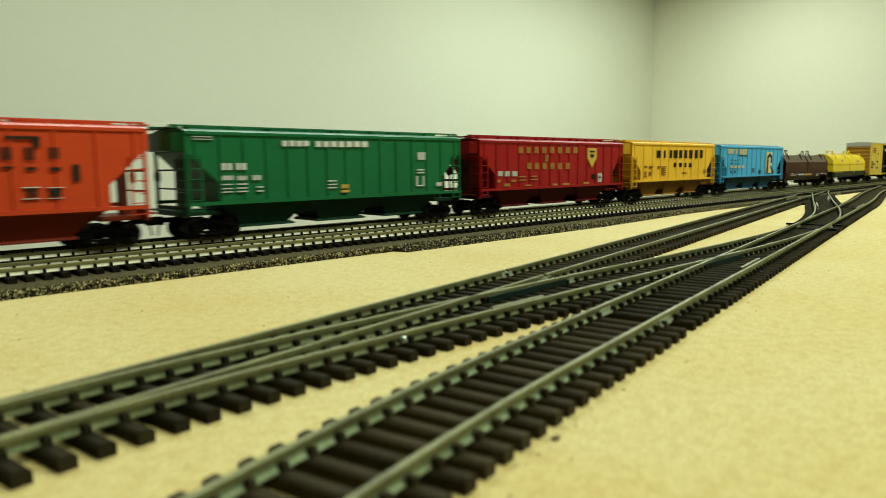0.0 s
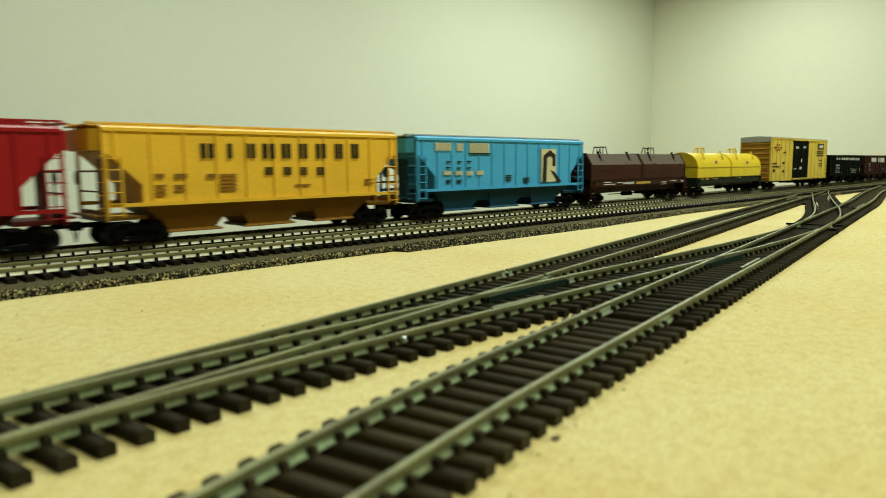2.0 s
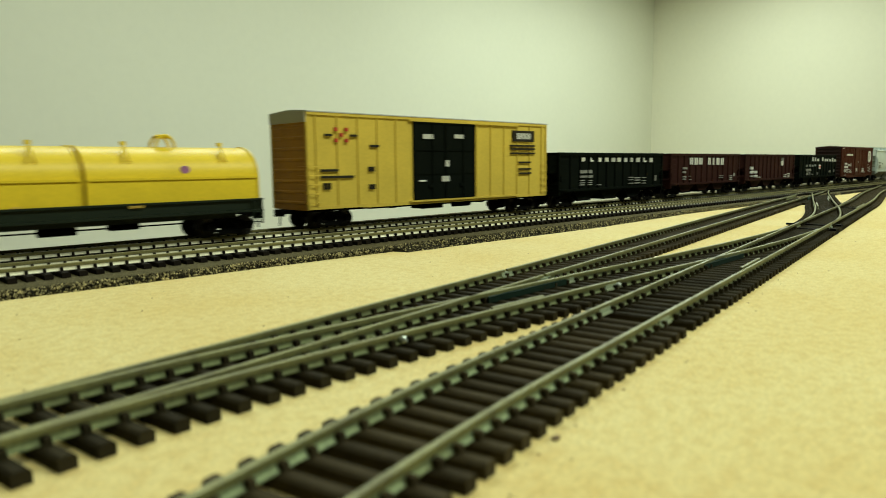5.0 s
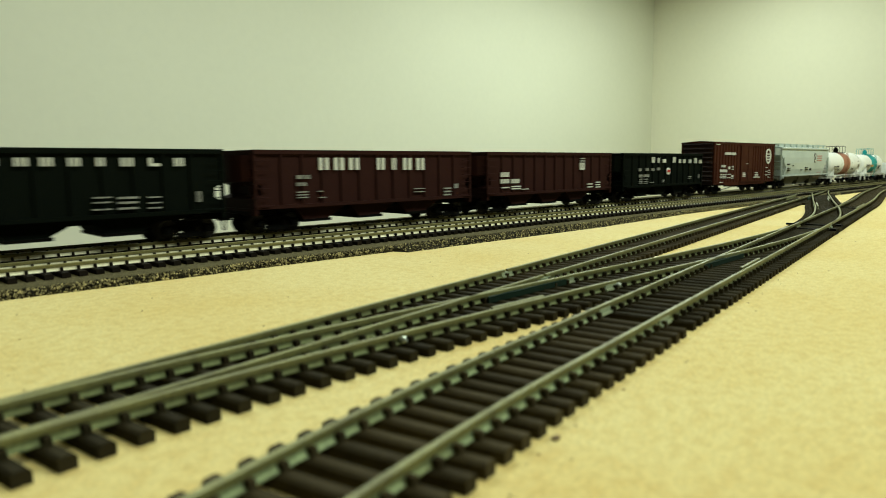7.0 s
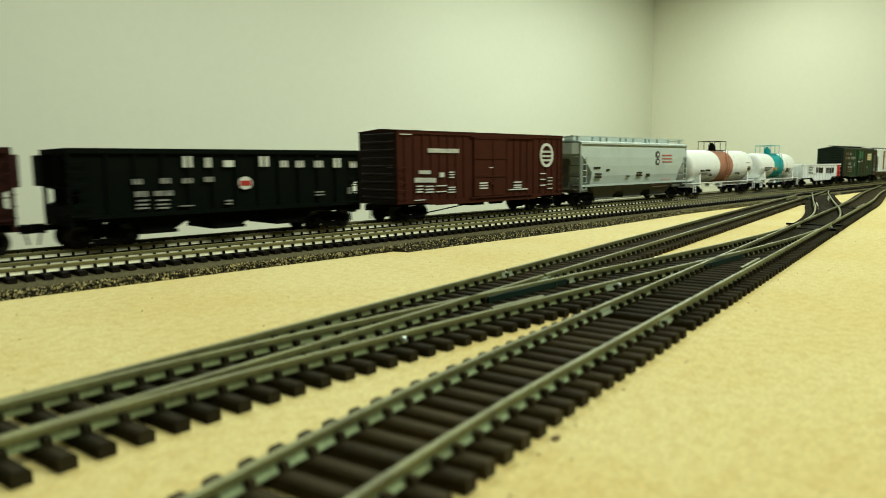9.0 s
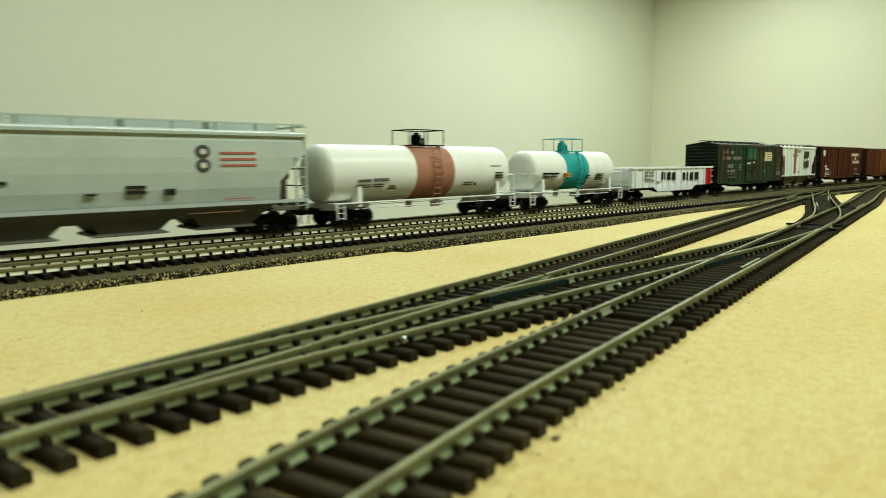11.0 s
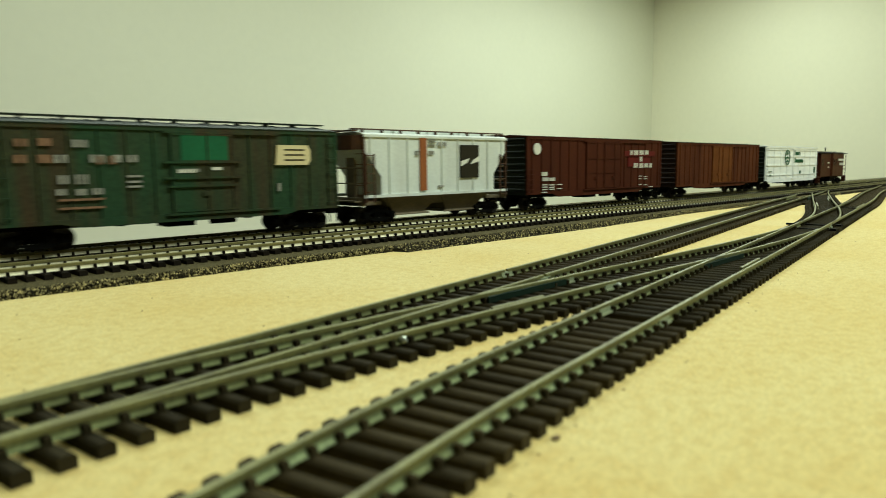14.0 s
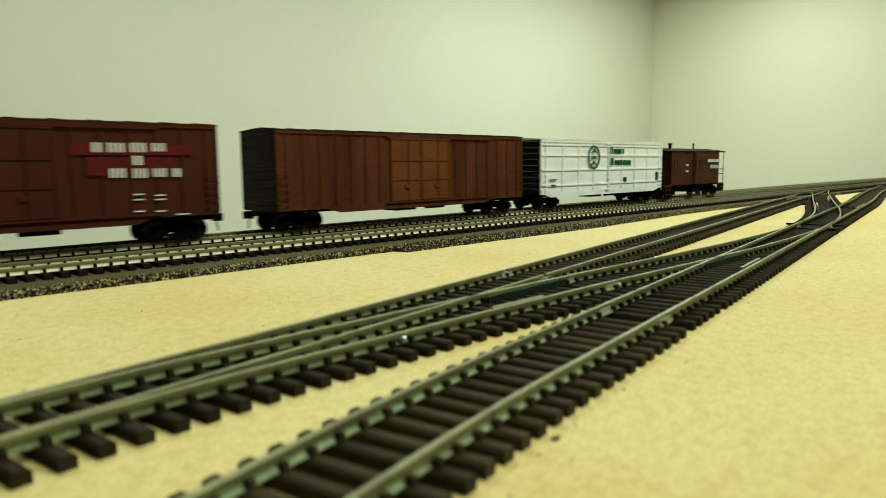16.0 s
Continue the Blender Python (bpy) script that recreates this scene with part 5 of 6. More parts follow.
def wagon_box_yellow():
    c, hl = car("box_wagon", "tall ochre yellow box wagon with black double doors", 7.39, 8.354, 20)
    boxcar(c, hl, box_yel, ochre_end, silver, top=64.6, sill=11.5, ribs=15, door=(-29, 26), doors=2, door_mat=hop_black, belly=10.4, ladder_top=34)
    for s in (-1, 1):
        shape("end_cap", silver, c, lambda bm: bx(bm, *sorted((s * (hl + 0.55), s * (hl - 0.9))), -17.9, 17.9, 57.6, 62.9), label="silver band across the top of the end")
    shape("emblem", red_let, c, lambda bm: [bx(bm, -83 + a, -81 + a, -18.9, -18.0, 50.2 + b, 52.2 + b) for a, b in ((-3.5, 3), (3.5, 3), (-3.5, -3), (3.5, -3), (0, 0))])
    shape("emblem_bar", black_let, c, lambda bm: [bx(bm, -93, -88, -18.85, -18.0, 50.4, 51.6), bx(bm, -76, -71, -18.85, -18.0, 50.4, 51.6)])
    letters(c, white_let, [(-16.4, 51.7, 9.3, 2.9), (10.9, 52.3, 8.9, 2.5), (-21.9, 24.7, 5.5, 1), (-2, 25.6, 7.7, 3.5), (-0.5, 35.2, 3.9, 3.9)], y=-19.3)
    letters(c, black_let, [(-90.3, 31.9, 11.7, 1.3), (-85, 28.3, 22.1, 1.3), (-60.8, 32.3, 5, 2.8), (-60.5, 22.2, 5, 2.8), (-58.7, 45.4, 6.7, 1.4), (-92.1, 23.3, 6.2, 3.5)])
    letters(c, black_let, [(76.7, 53.9, 30.2, 7.6), (75.9, 47.2, 27.4, 1.2), (76.1, 44.9, 27.4, 1.2), (76.4, 41.9, 27.4, 1.2), (78.2, 35.5, 13.8, 1.2), (78.6, 30.8, 13.8, 1.2), (78.9, 27.8, 13.8, 1.2)], solid=True)
    letters(c, white_let, [(76.6, 53.9, 19.2, 4.1)], y=-18.95)


wagon_box_yellow()


def wagon_hopper_black():
    c, hl = car("open_hopper", "black-green ribbed open hopper wagon with white lettering", 8.425, 9.171, 16)
    open_hopper(c, hl, hop_black)
    letters(c, white_let, [(-48.1, 37.4, 5, 3.1), (-37.7, 37.3, 1.7, 3.2), (-35.6, 36.2, 2.8, 1.1), (-24.8, 37.2, 3.8, 3.3), (-14.1, 37.2, 5.5, 3.3), (-4.3, 37.1, 6.1, 3.4), (4.6, 37.1, 5.9, 3.5), (14.9, 37, 5.9, 3.5), (25.1, 37, 3.9, 3.6), (35.9, 36.9, 6.7, 3.7), (46, 36.9, 1.9, 3.7), (48.6, 35.6, 3.5, 1.3), (58.9, 36.8, 5.7, 3.8)])
    letters(c, grey_let, [(-47.4, 27.8, 9.9, 2.6), (-37.7, 27.8, 5, 2.7), (-47.5, 23.9, 10.1, 1.6), (-37.5, 23.8, 5.9, 2.1), (-49.4, 20.8, 6.6, 0.6), (-49.5, 19, 6.6, 0.6), (-49.6, 17.4, 6.6, 0.7), (-38.1, 20.6, 5, 0.7), (-38.2, 19, 5, 0.7), (-38.3, 17.4, 5, 0.7), (-25.6, 16.8, 6.2, 0.5), (24.9, 21.9, 7.6, 0.6), (24.8, 19.8, 7.6, 0.6), (24.6, 16.8, 7.6, 0.6), (35.5, 21.4, 8.6, 0.9), (35.4, 19.3, 8.6, 0.9), (35.3, 16.8, 8.6, 0.9), (47, 21.2, 5.9, 0.6), (46.9, 18.7, 5.9, 0.6), (46.8, 16.4, 5.9, 0.6), (67.6, 20.6, 2.9, 4.9)])


wagon_hopper_black()


def wagon_hopper_brown():
    c, hl = car("open_hopper", "oxide brown ribbed open hopper wagon with large white lettering", 9.244, 9.974, 16)
    open_hopper(c, hl, hop_brown)
    letters(c, white_let, [(-37.2, 35.5, 7.7, 6.6), (-27.2, 35.4, 8.1, 6.8), (-16.9, 35.4, 8.5, 6.7), (2.3, 35.3, 7, 6.8), (12.4, 35.2, 3.9, 6.9), (22.9, 35.1, 8, 7.1), (33.6, 35, 7.8, 7.3)])
    letters(c, grey_let, [(-50, 28.7, 8.8, 2), (-51.5, 24.9, 6.4, 1.8), (-51, 20.8, 6.8, 0.6), (-51.1, 19.3, 6.8, 0.6), (-51.2, 17.9, 6.8, 0.6), (-40.1, 20.8, 3.3, 0.5), (-38.5, 17.5, 4.6, 0.5), (32.7, 20, 8.7, 0.5), (32.6, 18.1, 8.7, 0.5), (56.9, 19.4, 6.4, 0.9), (56.8, 17.4, 6.4, 0.9), (56.7, 15.4, 6.4, 0.9), (64.6, 20.7, 3.6, 2.9)])


wagon_hopper_brown()


def wagon_hopper_shield():
    c, hl = car("open_hopper", "oxide brown ribbed open hopper wagon with small white shield", 10.048, 10.764, 16)
    open_hopper(c, hl, hop_brown)
    letters(c, white_let, [(-58.9, 27.1, 9.1, 3.2), (-58.8, 22.5, 9.5, 2.9), (-47.5, 22.4, 9.1, 2.9), (-58.6, 18.1, 7.9, 0.8), (-46.8, 18.6, 10, 0.8), (-46.8, 17, 10, 0.8), (-36.7, 16.4, 7.7, 0.5), (34.9, 32.5, 8.1, 4.8), (34.8, 29.9, 6, 1.1), (46.3, 17.8, 7.3, 0.8), (46.3, 15.5, 7.3, 0.8), (57.8, 19, 6.4, 0.8), (57.8, 17, 6.4, 0.8), (57.8, 15.1, 6.4, 0.8)])
    letters(c, grey_let, [(35.2, 38.2, 6.5, 0.7), (35.2, 36.7, 6.5, 0.7), (35.2, 35.6, 6.5, 0.7)])


wagon_hopper_shield()


def wagon_hopper_spot():
    c, hl = car("open_hopper", "black ribbed open hopper wagon with a red and white spot", 10.852, 11.55, 16)
    open_hopper(c, hl, hop_black)
    shape("spot", white_let, c, lambda bm: disc(bm, 4.5, 26.4, 3.6, 3.2))
    shape("spot_centre", red_let, c, lambda bm: bx(bm, 1.6, 7.4, -19.0, -18.5, 25.2, 27.6))
    letters(c, white_let, [(-24.3, 36.9, 5.5, 5.2), (-14.3, 36.5, 3.9, 4.6), (-3.9, 35.9, 5.1, 3.2), (15.2, 36.9, 6.3, 5.1), (26.6, 35.6, 5.3, 3.4), (36.1, 35.5, 5.8, 3.5), (47.8, 35.4, 6.4, 3.6), (59.8, 36, 5.7, 5.1), (70.7, 35.2, 5.7, 3.8)])
    letters(c, grey_let, [(-47.2, 28.3, 4.9, 2.4), (-34.7, 28.4, 5, 2.5), (-24.4, 28.2, 5.3, 2.4), (-14, 28.6, 5.1, 2.4), (-45.7, 22.8, 5.9, 2.5), (-35.8, 22.8, 9, 2.3), (-45.6, 19.9, 5.4, 0.7), (-45.8, 18.1, 5.4, 0.7), (-45.9, 16.5, 5.4, 0.7), (-36.6, 19.7, 5.8, 0.7), (-36.7, 17.8, 5.8, 0.7), (-36.8, 16.2, 5.8, 0.7), (-25.8, 16.6, 6.8, 0.5), (48.1, 20.5, 5.5, 0.6), (48, 18.9, 5.5, 0.6), (-4.7, 18.1, 3.4, 0.7), (-4.8, 16.6, 3.4, 0.7), (67.8, 20.5, 2.6, 3.8)])


wagon_hopper_spot()


def wagon_box_brown():
    c, hl = car("box_wagon", "oxide brown box wagon with a white ring emblem", 11.679, 12.446, 17)
    boxcar(c, hl, ic_brown, end_brown, ic_brown, top=56.2, sill=11.5, ribs=22, door=(-17, 18), doors=1, belly=9.0, rib_w=0.5, ladder_top=33)
    shape("emblem_ring", white_let, c, lambda bm: ring_shape(bm, 62.7, 40.6, 8.0, 8.8, 1.9))
    shape("brake_rod", black_mat, c, lambda bm: rd(bm, (-hl + 28, -14, 4.5), (-6, -14, 9.5), 0.4))
    shape("brake_rod", black_mat, c, lambda bm: rd(bm, (22, -14, 7), (hl - 26, -14, 4.5), 0.4))
    letters(c, white_let, [(-57.2, 43.2, 1.3, 2.6), (-55.3, 43.2, 1.3, 2.6), (-53.4, 43.2, 1.3, 2.6), (-51.5, 43.2, 1.3, 2.6), (-49.6, 43.2, 1.3, 2.6), (-47.7, 43.2, 1.4, 2.6), (-45.7, 43.1, 1.4, 2.6), (-43.8, 43.1, 1.4, 2.6), (-41.8, 43.1, 1.4, 2.6), (-39.8, 43.1, 1.4, 2.7), (-37.8, 43.1, 1.4, 2.7), (-35.8, 43.1, 1.4, 2.7), (-33.8, 43.1, 1.4, 2.7), (-31.7, 43.1, 1.4, 2.7), (-76, 52.7, 8.9, 0.6), (-64.9, 30, 1.4, 2.2), (-62.9, 29.9, 1.4, 2.2), (-60.9, 29.9, 1.4, 2.3), (-58.9, 29.8, 1.5, 2.3), (-56.9, 29.8, 1.5, 2.3), (-68.5, 25.2, 1.8, 2.9), (-65.9, 25.2, 1.9, 2.9), (-63.3, 25.1, 1.9, 2.9), (-60.7, 25, 1.9, 2.9)])
    letters(c, white_let, [(-58, 25, 1.9, 2.9), (-55.4, 24.9, 1.9, 2.9), (-52.7, 24.8, 1.9, 2.9), (-65.3, 21.4, 5.3, 0.8), (-65.4, 19.5, 5.3, 0.8), (-65.4, 17.9, 5.3, 0.8), (-56.9, 21.1, 6.7, 0.8), (-56.9, 19.2, 6.7, 0.8), (-57, 17.5, 6.7, 0.8), (-46.6, 21.2, 8.7, 0.7), (-46.7, 17.5, 8.7, 0.7), (-46.2, 28, 3.9, 3), (-37.2, 29.6, 4.5, 0.7), (-37.2, 28, 4.5, 0.7), (-37.3, 26.3, 4.5, 0.7), (-37.4, 19.9, 6.3, 0.7), (-37.5, 18.5, 6.3, 0.7), (-37.5, 16.8, 6.3, 0.7), (0.9, 32.2, 4, 0.7), (-6.8, 21.9, 7.9, 0.9), (-6.8, 20.2, 7.9, 0.9), (-6.9, 18.4, 7.9, 0.9), (29.1, 21.6, 8.3, 0.9), (29.1, 19.4, 8.3, 0.9)])
    letters(c, white_let, [(29.1, 17.9, 8.3, 0.9), (29.7, 16.5, 20.6, 0.8), (58.4, 27.2, 6, 0.8), (58.4, 22.9, 6.1, 0.8), (58.3, 18.6, 6.1, 0.8), (67.2, 23.9, 5.6, 0.6), (67.2, 21.6, 5.6, 0.6), (67.3, 19.2, 5.6, 0.6), (67.3, 16, 5.6, 0.6), (-65.4, 12.9, 8.9, 0.5)])
    letters(c, white_let, [(63.6, 43.2, 11.6, 1.6), (63.6, 40, 11.6, 1.6), (63.6, 36.9, 11.6, 1.6)])


wagon_box_brown()


def wagon_grey():
    c, hl = car("covered_hopper", "smooth light grey curved-side covered hopper wagon", 12.56, 13.389)
    covered_hopper(c, hl, acf_grey, paint("shaded_grey_underbody", (0.16, 0.16, 0.12)), sill=17.0, eave=51.0, top=56.4, bays=3, smooth_side=True, lip=acf_grey)
    shape("emblem", emblem_grey, c, lambda bm: (disc(bm, 32.4, 41.6, 3.6, 3.2), disc(bm, 32.4, 35.2, 3.6, 3.2)))
    shape("emblem_mark", white_let, c, lambda bm: (disc(bm, 32.4, 41.6, 1.5, 1.4, y=-19.0), disc(bm, 32.4, 35.2, 1.5, 1.4, y=-19.0)))
    letters(c, black_let, [(-66.5, 30.6, 9.6, 1.7), (-64.5, 25.6, 8.9, 1.3), (-64.5, 23, 8.9, 1.3), (16.4, 23.3, 5.5, 2.9), (1, 25.8, 8.8, 1.4), (1.1, 23.4, 8.8, 1.4), (-50.2, 28.8, 4.6, 1.3), (-17.8, 23.1, 5, 0.9)])
    letters(c, faded_red_let, [(50.4, 41.1, 18.8, 1), (50.5, 38.1, 18.8, 1), (50.6, 35.1, 18.8, 1), (50.4, 18.9, 14.9, 0.5)])
    letters(c, rust_let, [(37.6, 12.8, 27, 0.5)])


wagon_grey()


def wagon_tank_rust():
    c, hl = car("tank_wagon", "white tank wagon with a terracotta band round its middle", 13.475, 14.195, 17)
    tank_car(c, hl, tank_white, band_rust, 17.0, 29.8, 79, 16.5, black_mat, -4.0)
    tank_letters(c, black_let, [(-56.6, 25.7, 9.8, 1.6), (-44.2, 26, 12, 1.9), (-57.1, 23.2, 10.6, 0.5), (-57.2, 21.9, 10.6, 0.5), (-46.2, 23.3, 8.3, 0.5), (-46.3, 22, 8.3, 0.5), (-35.2, 21.8, 5.2, 3.3), (56.7, 33.2, 11.2, 0.6), (60.1, 27.3, 8.4, 4.6), (37.6, 21.7, 2.3, 2.2), (30.6, 22.7, 8.7, 0.6), (30.5, 21.2, 8.7, 0.6)])


wagon_tank_rust()


def wagon_tank_teal():
    c, hl = car("tank_wagon", "white tank wagon with a teal band round its middle", 14.27, 14.86, 15)
    tank_car(c, hl, tank_white, band_teal, 15.2, 29.0, 57, 15.4, band_teal)
    tank_letters(c, black_let, [(-41.6, 26.9, 8.7, 1.4), (-31.2, 26.8, 8.6, 1.4), (-41.1, 24.7, 7.4, 0.5), (-41.2, 23.6, 7.4, 0.5), (-32.9, 24.7, 6.8, 0.5), (30.4, 25.6, 9.3, 0.7), (30.3, 24, 9.3, 0.7), (30.3, 22.6, 9.3, 0.7), (30.2, 21.2, 9.3, 0.7), (13.9, 24.7, 3.4, 0.8), (13.8, 23.1, 3.4, 0.8)])
    tank_letters(c, orange_let, [(-15.4, 25.8, 7.8, 3.5)])


wagon_tank_teal()


def wagon_gondola():
    c, hl = car("gondola_wagon", "chalky white gondola wagon with one red end", 14.923, 15.664, 16)
    gondola(c, hl, gon_white, gon_red)
    letters(c, black_let, [(-24.4, 22.1, 7.5, 7), (-13.8, 21.8, 7.4, 7.2), (-4.2, 21.5, 7.1, 7.3), (16.6, 21.1, 5.1, 7.2), (23.9, 21.2, 2.1, 7.3), (32.6, 20.9, 7, 7.4), (43.5, 21, 8.3, 7.5)])
    letters(c, grey_let, [(-54.6, 25.8, 6, 1.9), (-45.9, 25.5, 7.4, 1.9), (-54.7, 22.6, 6, 1.9), (-46, 22.5, 7.4, 1.6), (-56.5, 19.1, 2.8, 2.5), (-50.6, 18.9, 5.7, 2.6), (-43.7, 18, 4.2, 2.6), (-34.4, 16.8, 6.9, 1)])


wagon_gondola()


def wagon_box_green():
    c, hl = car("box_wagon", "rust-streaked dark green box wagon with cream emblem", 15.723, 16.479, 17)
    boxcar(c, hl, weather_green, end_green, end_green, top=55.6, sill=12.0, ribs=14, door=(-10.6, 20.6), doors=1, door_mat=weather_green, belly=9.6, roof_walk=True, roof_rise=3.0, rib_w=0.5, ladder_top=46, corr=11)
    shape("door_panel", door_green, c, lambda bm: bx(bm, -5.5, 17.5, -18.9, -18.3, 37.5, 49.2), label="fresh green patch on the door")
    letters(c, rust_let, [(-68.9, 44.7, 5.5, 3), (-61, 45, 4.8, 3), (-69.7, 38.3, 5.2, 3.2), (-61.5, 38.3, 5.1, 3.3), (-40.5, 37.7, 3.4, 3.4), (-35.7, 37.7, 3.5, 3.5), (-48.6, 21.4, 17.6, 0.9), (-48.7, 17.9, 17.6, 0.9)])
    letters(c, grey_let, [(-47.7, 44.6, 6.4, 3.1), (-55.2, 38.3, 5.6, 3.3), (-41.2, 38.4, 6.6, 3.2), (-33.7, 38.4, 3.7, 3.2), (-26.9, 38.4, 5.2, 3.2), (-55.2, 29.8, 4.7, 3.6), (-48.3, 29.8, 6.1, 4), (-55.9, 24.7, 4.3, 2.5), (-48.4, 24.5, 4.5, 2.6), (-42, 24.6, 4.9, 2.6), (45, 23.8, 1.8, 4.1), (-26.7, 30.7, 6.3, 0.9), (-26.8, 28.3, 6.3, 0.9), (-26.9, 26.2, 6.3, 0.9), (-2.1, 33, 10.7, 1.5)])
    shape("emblem_panel", cream_let, c, lambda bm: pr(bm, [(43.4, 35.0), (62.6, 35.0), (64.2, 37.5), (64.2, 42.8), (62.6, 45.2), (44.6, 45.2)], "y", -18.9, -18.0))
    for z in (37.6, 40.2, 42.8):
        shape("emblem_bar", black_let, c, lambda bm: bx(bm, 48.5, 60.5, -19.05, -18.5, z - 0.35, z + 0.35))
    shape("door_rail", weather_green, c, lambda bm: bx(bm, -14, 24, -19.6, -18.2, 36.2, 37.2))
    shape("door_rail", weather_green, c, lambda bm: bx(bm, -14, 24, -19.6, -18.2, 29.0, 30.0))
    shape("door_rail", weather_green, c, lambda bm: bx(bm, -12, 22, -19.6, -18.2, 25.2, 26.1))
    letters(c, white_let, [(-3.0, 32.6, 9, 1.6), (11.5, 33.6, 5, 1.4)], y=-18.95)


wagon_box_green()


def wagon_weathered():
    c, hl = car("covered_hopper", "weathered light grey two-bay covered hopper wagon with black emblem", 16.564, 17.142, 15)
    covered_hopper(c, hl, bn_grey, paint("grimy_underbody", (0.24, 0.20, 0.13), vary=0.4), sill=17.0, eave=52.0, top=55.6, ribs=9, bays=2, inset=13, roof=bn_grey, walk_mat=bn_brown, ladders=bn_brown, z1=43, z2=28)
    letters(c, black_let, [(24.8, 36.4, 17.4, 21.2)], fill=1.0, solid=True)
    for pts in ([(16.2, 36.6), (16.2, 33.2), (22.0, 35.6), (24.6, 38.4)], [(33.4, 36.4), (33.4, 39.8), (27.8, 37.2), (25.2, 34.6)]):
        shape("emblem_notch", white_let, c, lambda bm: pr(bm, pts, "y", -18.95, -18.3))
    letters(c, rustband_let, [(-16.5, 34.8, 5.4, 32.2)], fill=1.0, solid=True)
    letters(c, grey_let, [(-2.2, 47.1, 3.1, 2.5), (1.8, 47.2, 2.8, 2.5), (-21.4, 41.7, 2.8, 2.6), (-9.4, 41.9, 4.4, 2.2), (-1.5, 20.9, 4.2, 1.2), (-8.6, 49.5, 6, 0.4), (-8.7, 48.2, 6, 0.4), (-8.9, 46.4, 6, 0.4)], fill=1.0)


wagon_weathered()


def wagon_box_double():
    c, hl = car("box_wagon", "long dark oxide box wagon with double doors", 17.248, 18.159, 18)
    boxcar(c, hl, nw_brown, boi_end, nw_brown, top=55.4, sill=12.5, ribs=17, door=(-24, 28.6), doors=2, belly=9.2, ladder_top=30)
    shape("spot", white_let, c, lambda bm: disc(bm, -87.3, 45.2, 4.3, 4.2))
    letters(c, white_let, [(-78.1, 26.8, 7.1, 2.9), (-77.1, 22.9, 7.5, 2.6), (-68.8, 22.7, 7, 2.4), (-78, 18.8, 6.1, 0.7), (-78, 17.1, 6.1, 0.7), (-78.1, 15.3, 6.1, 0.7), (-78.2, 13.2, 6.1, 0.7), (-69.3, 18.5, 6.3, 0.7), (-69.4, 16.7, 6.3, 0.7), (-69.5, 15.2, 6.3, 0.7), (-59.5, 18.5, 5.5, 0.6), (-59.6, 15.4, 5.5, 0.6), (44.4, 43.1, 4.7, 4), (52.1, 43.1, 8.5, 4), (61.5, 43.2, 8.2, 4.1), (70.4, 43.4, 7.3, 3.7), (60.9, 37.6, 4.9, 4.1), (52.2, 32.2, 8, 4), (61.7, 32, 7.7, 4.1), (70.3, 32.1, 7.3, 3.8), (78, 32, 4.6, 3.8), (60.5, 22.7, 4.4, 0.6), (60.5, 20.4, 4.4, 0.6), (60.4, 15.2, 4.4, 0.6)], y=-18.9)
    letters(c, white_let, [(69.9, 22, 4.5, 0.6), (69.9, 20.1, 4.5, 0.6), (69.9, 14.8, 4.5, 0.6), (80, 12.9, 6.4, 0.6)], y=-18.9)
    letters(c, red_patch, [(59.9, 42.3, 64.5, 4.6), (58.3, 35.1, 46.5, 7.8)], y=-18.62, solid=True)


wagon_box_double()


def wagon_box_rusty():
    c, hl = car("box_wagon", "rusty weathered brown box wagon with orange-brown double doors", 18.304, 19.222, 18)
    boxcar(c, hl, brn_brown, end_brown, end_brown, top=54.6, sill=11.6, ribs=19, door=(-23.5, 25.7), doors=2, door_mat=brn_door, belly=8.6, ladder_top=30)


wagon_box_rusty()


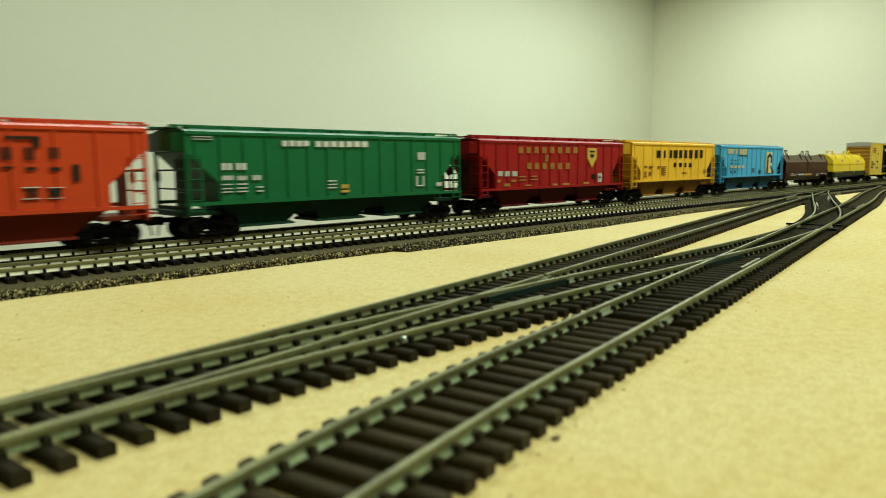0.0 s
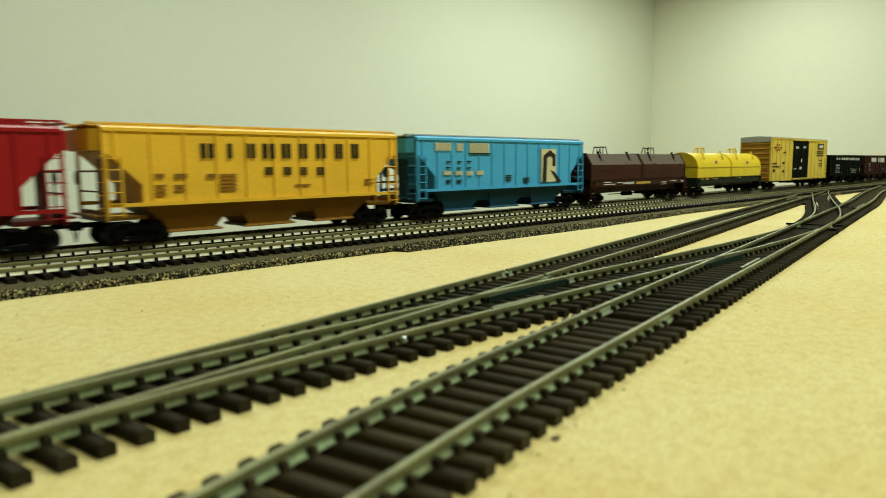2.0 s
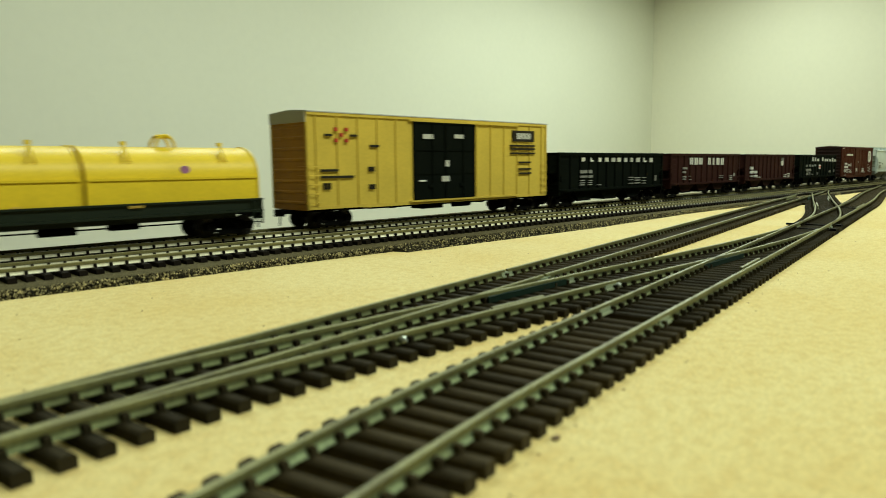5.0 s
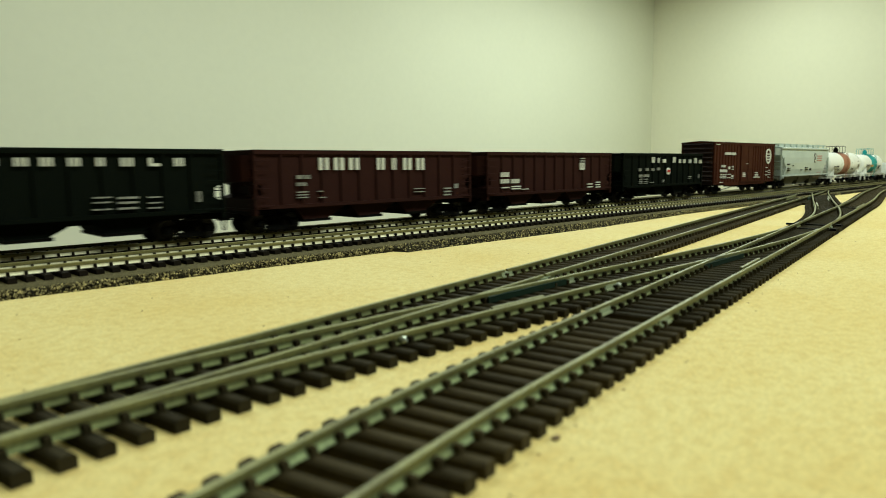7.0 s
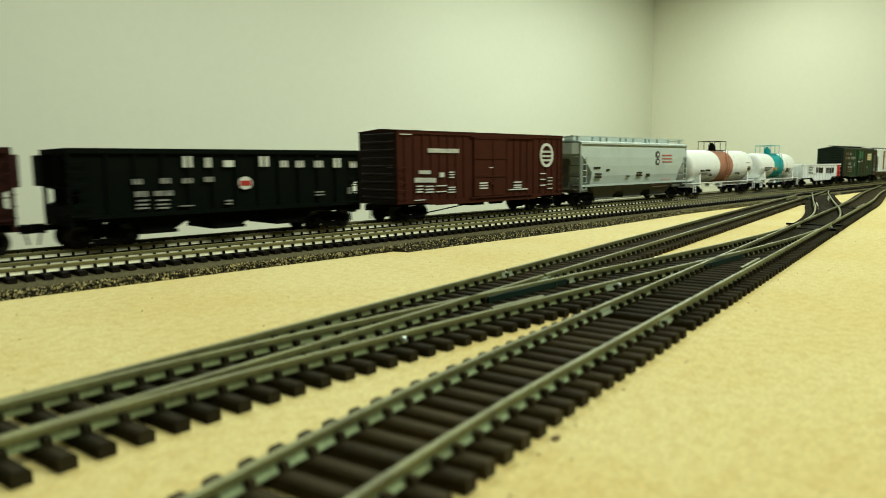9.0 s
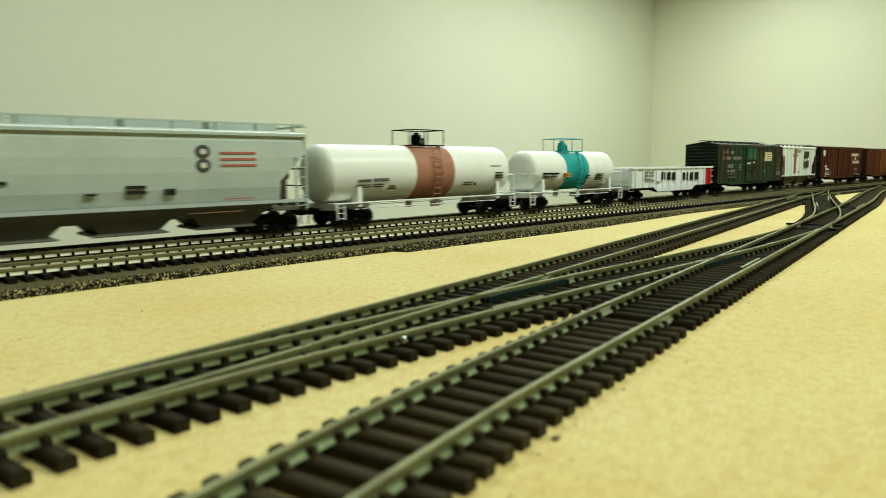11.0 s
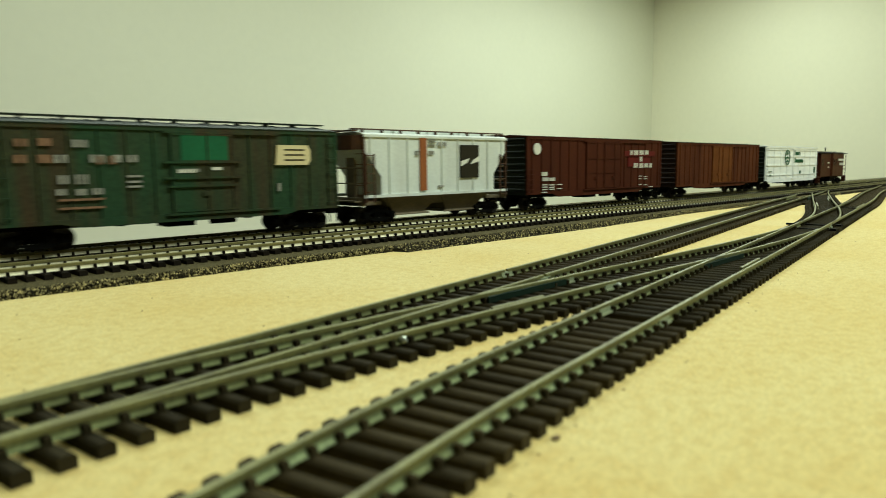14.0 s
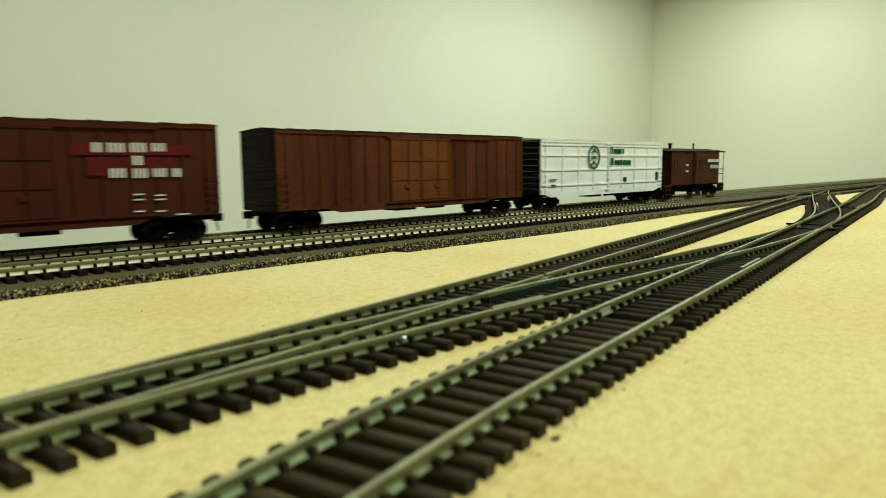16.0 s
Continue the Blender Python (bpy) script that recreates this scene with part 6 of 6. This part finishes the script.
def wagon_box_white():
    c, hl = car("box_wagon", "white panelled box wagon with green ring emblem", 19.323, 20.165, 18)
    boxcar(c, hl, boi_white, boi_end, boi_white, top=53.6, sill=12.0, ribs=9, door=(-1, 1), doors=1, belly=9.0, belly_len=0.85, ladder_top=30)
    for z in (48.4, 40.5, 29.4, 17.8):
        shape("side_rib", boi_white, c, lambda bm: bx(bm, -hl + 1, hl - 1, -18.45, -17.6, z - 0.5, z + 0.5))
    shape("emblem_ring", green_let, c, lambda bm: ring_shape(bm, -22.0, 39.2, 8.3, 9.4, 1.2, y=-19.2))
    shape("emblem", green_let, c, lambda bm: [pr(bm, [(-22 - w, z), (-22, z + 3.2), (-22 + w, z), (-22, z + 1.4)], "y", -19.2, -18.2) for z, w in ((42.5, 3.2), (37.5, 4.4), (33, 4.8))])
    letters(c, green_let, [(4.3, 45, 5.2, 6.1), (10.2, 44.1, 2.9, 4.2), (14.3, 44.1, 2.9, 4.2), (18.3, 44.1, 3, 4.3), (22.5, 44.2, 3, 4.3), (5.1, 35.6, 6.1, 6.1), (11.5, 34.7, 3.1, 4.2), (15.9, 34.6, 3.2, 4.3), (20.3, 34.6, 3.2, 4.3), (24.8, 34.6, 3.2, 4.3), (29.3, 34.6, 3.3, 4.3), (33.8, 34.5, 3.3, 4.4), (26.7, 20.4, 5.5, 3.9), (-76.1, 22.3, 8.5, 0.8), (-76, 17.9, 5.7, 1.3), (81.7, 22.4, 4.2, 7.7)])


wagon_box_white()


def wagon_caboose():
    c, hl = car("caboose", "dark brown bay-window caboose at the train's tail", 20.21, 20.8, 15)
    caboose(c, hl, cab_brown, cab_brown)
    letters(c, white_let, [(24.2, 35.9, 3.5, 2.9), (29, 35.9, 3.5, 2.9), (33.9, 35.8, 3.5, 2.9), (38.9, 35.8, 3.6, 2.9), (43.9, 35.8, 3.6, 2.9), (48.9, 35.8, 3.6, 2.9), (30, 29.8, 3.6, 3.5), (35.1, 29.7, 3.6, 3.5), (40.1, 29.7, 3.7, 3.5), (45.3, 29.6, 3.7, 3.5), (-23.4, 31.7, 4.8, 1.6), (-22.9, 25.7, 4.8, 1.6)])


wagon_caboose()


def motions():
    for ob, x in MOVERS:
        walk(ob, [(t, pose(x - V * t, Y_REAR * MM, Z_MAIN * MM)) for t in (0, 4, 8, 12, 16.0)])
    # wheels roll on a tread of 4.8 mm radius
    turn = math.degrees(V / 0.0048)
    for ob, k in AXLES:
        walk(ob, [(n / FPS, pose(k * MM, 0, 4.85 * MM, 0, -(turn * n / FPS) % 360, 0)) for n in range(16 * FPS + 1)])


motions()
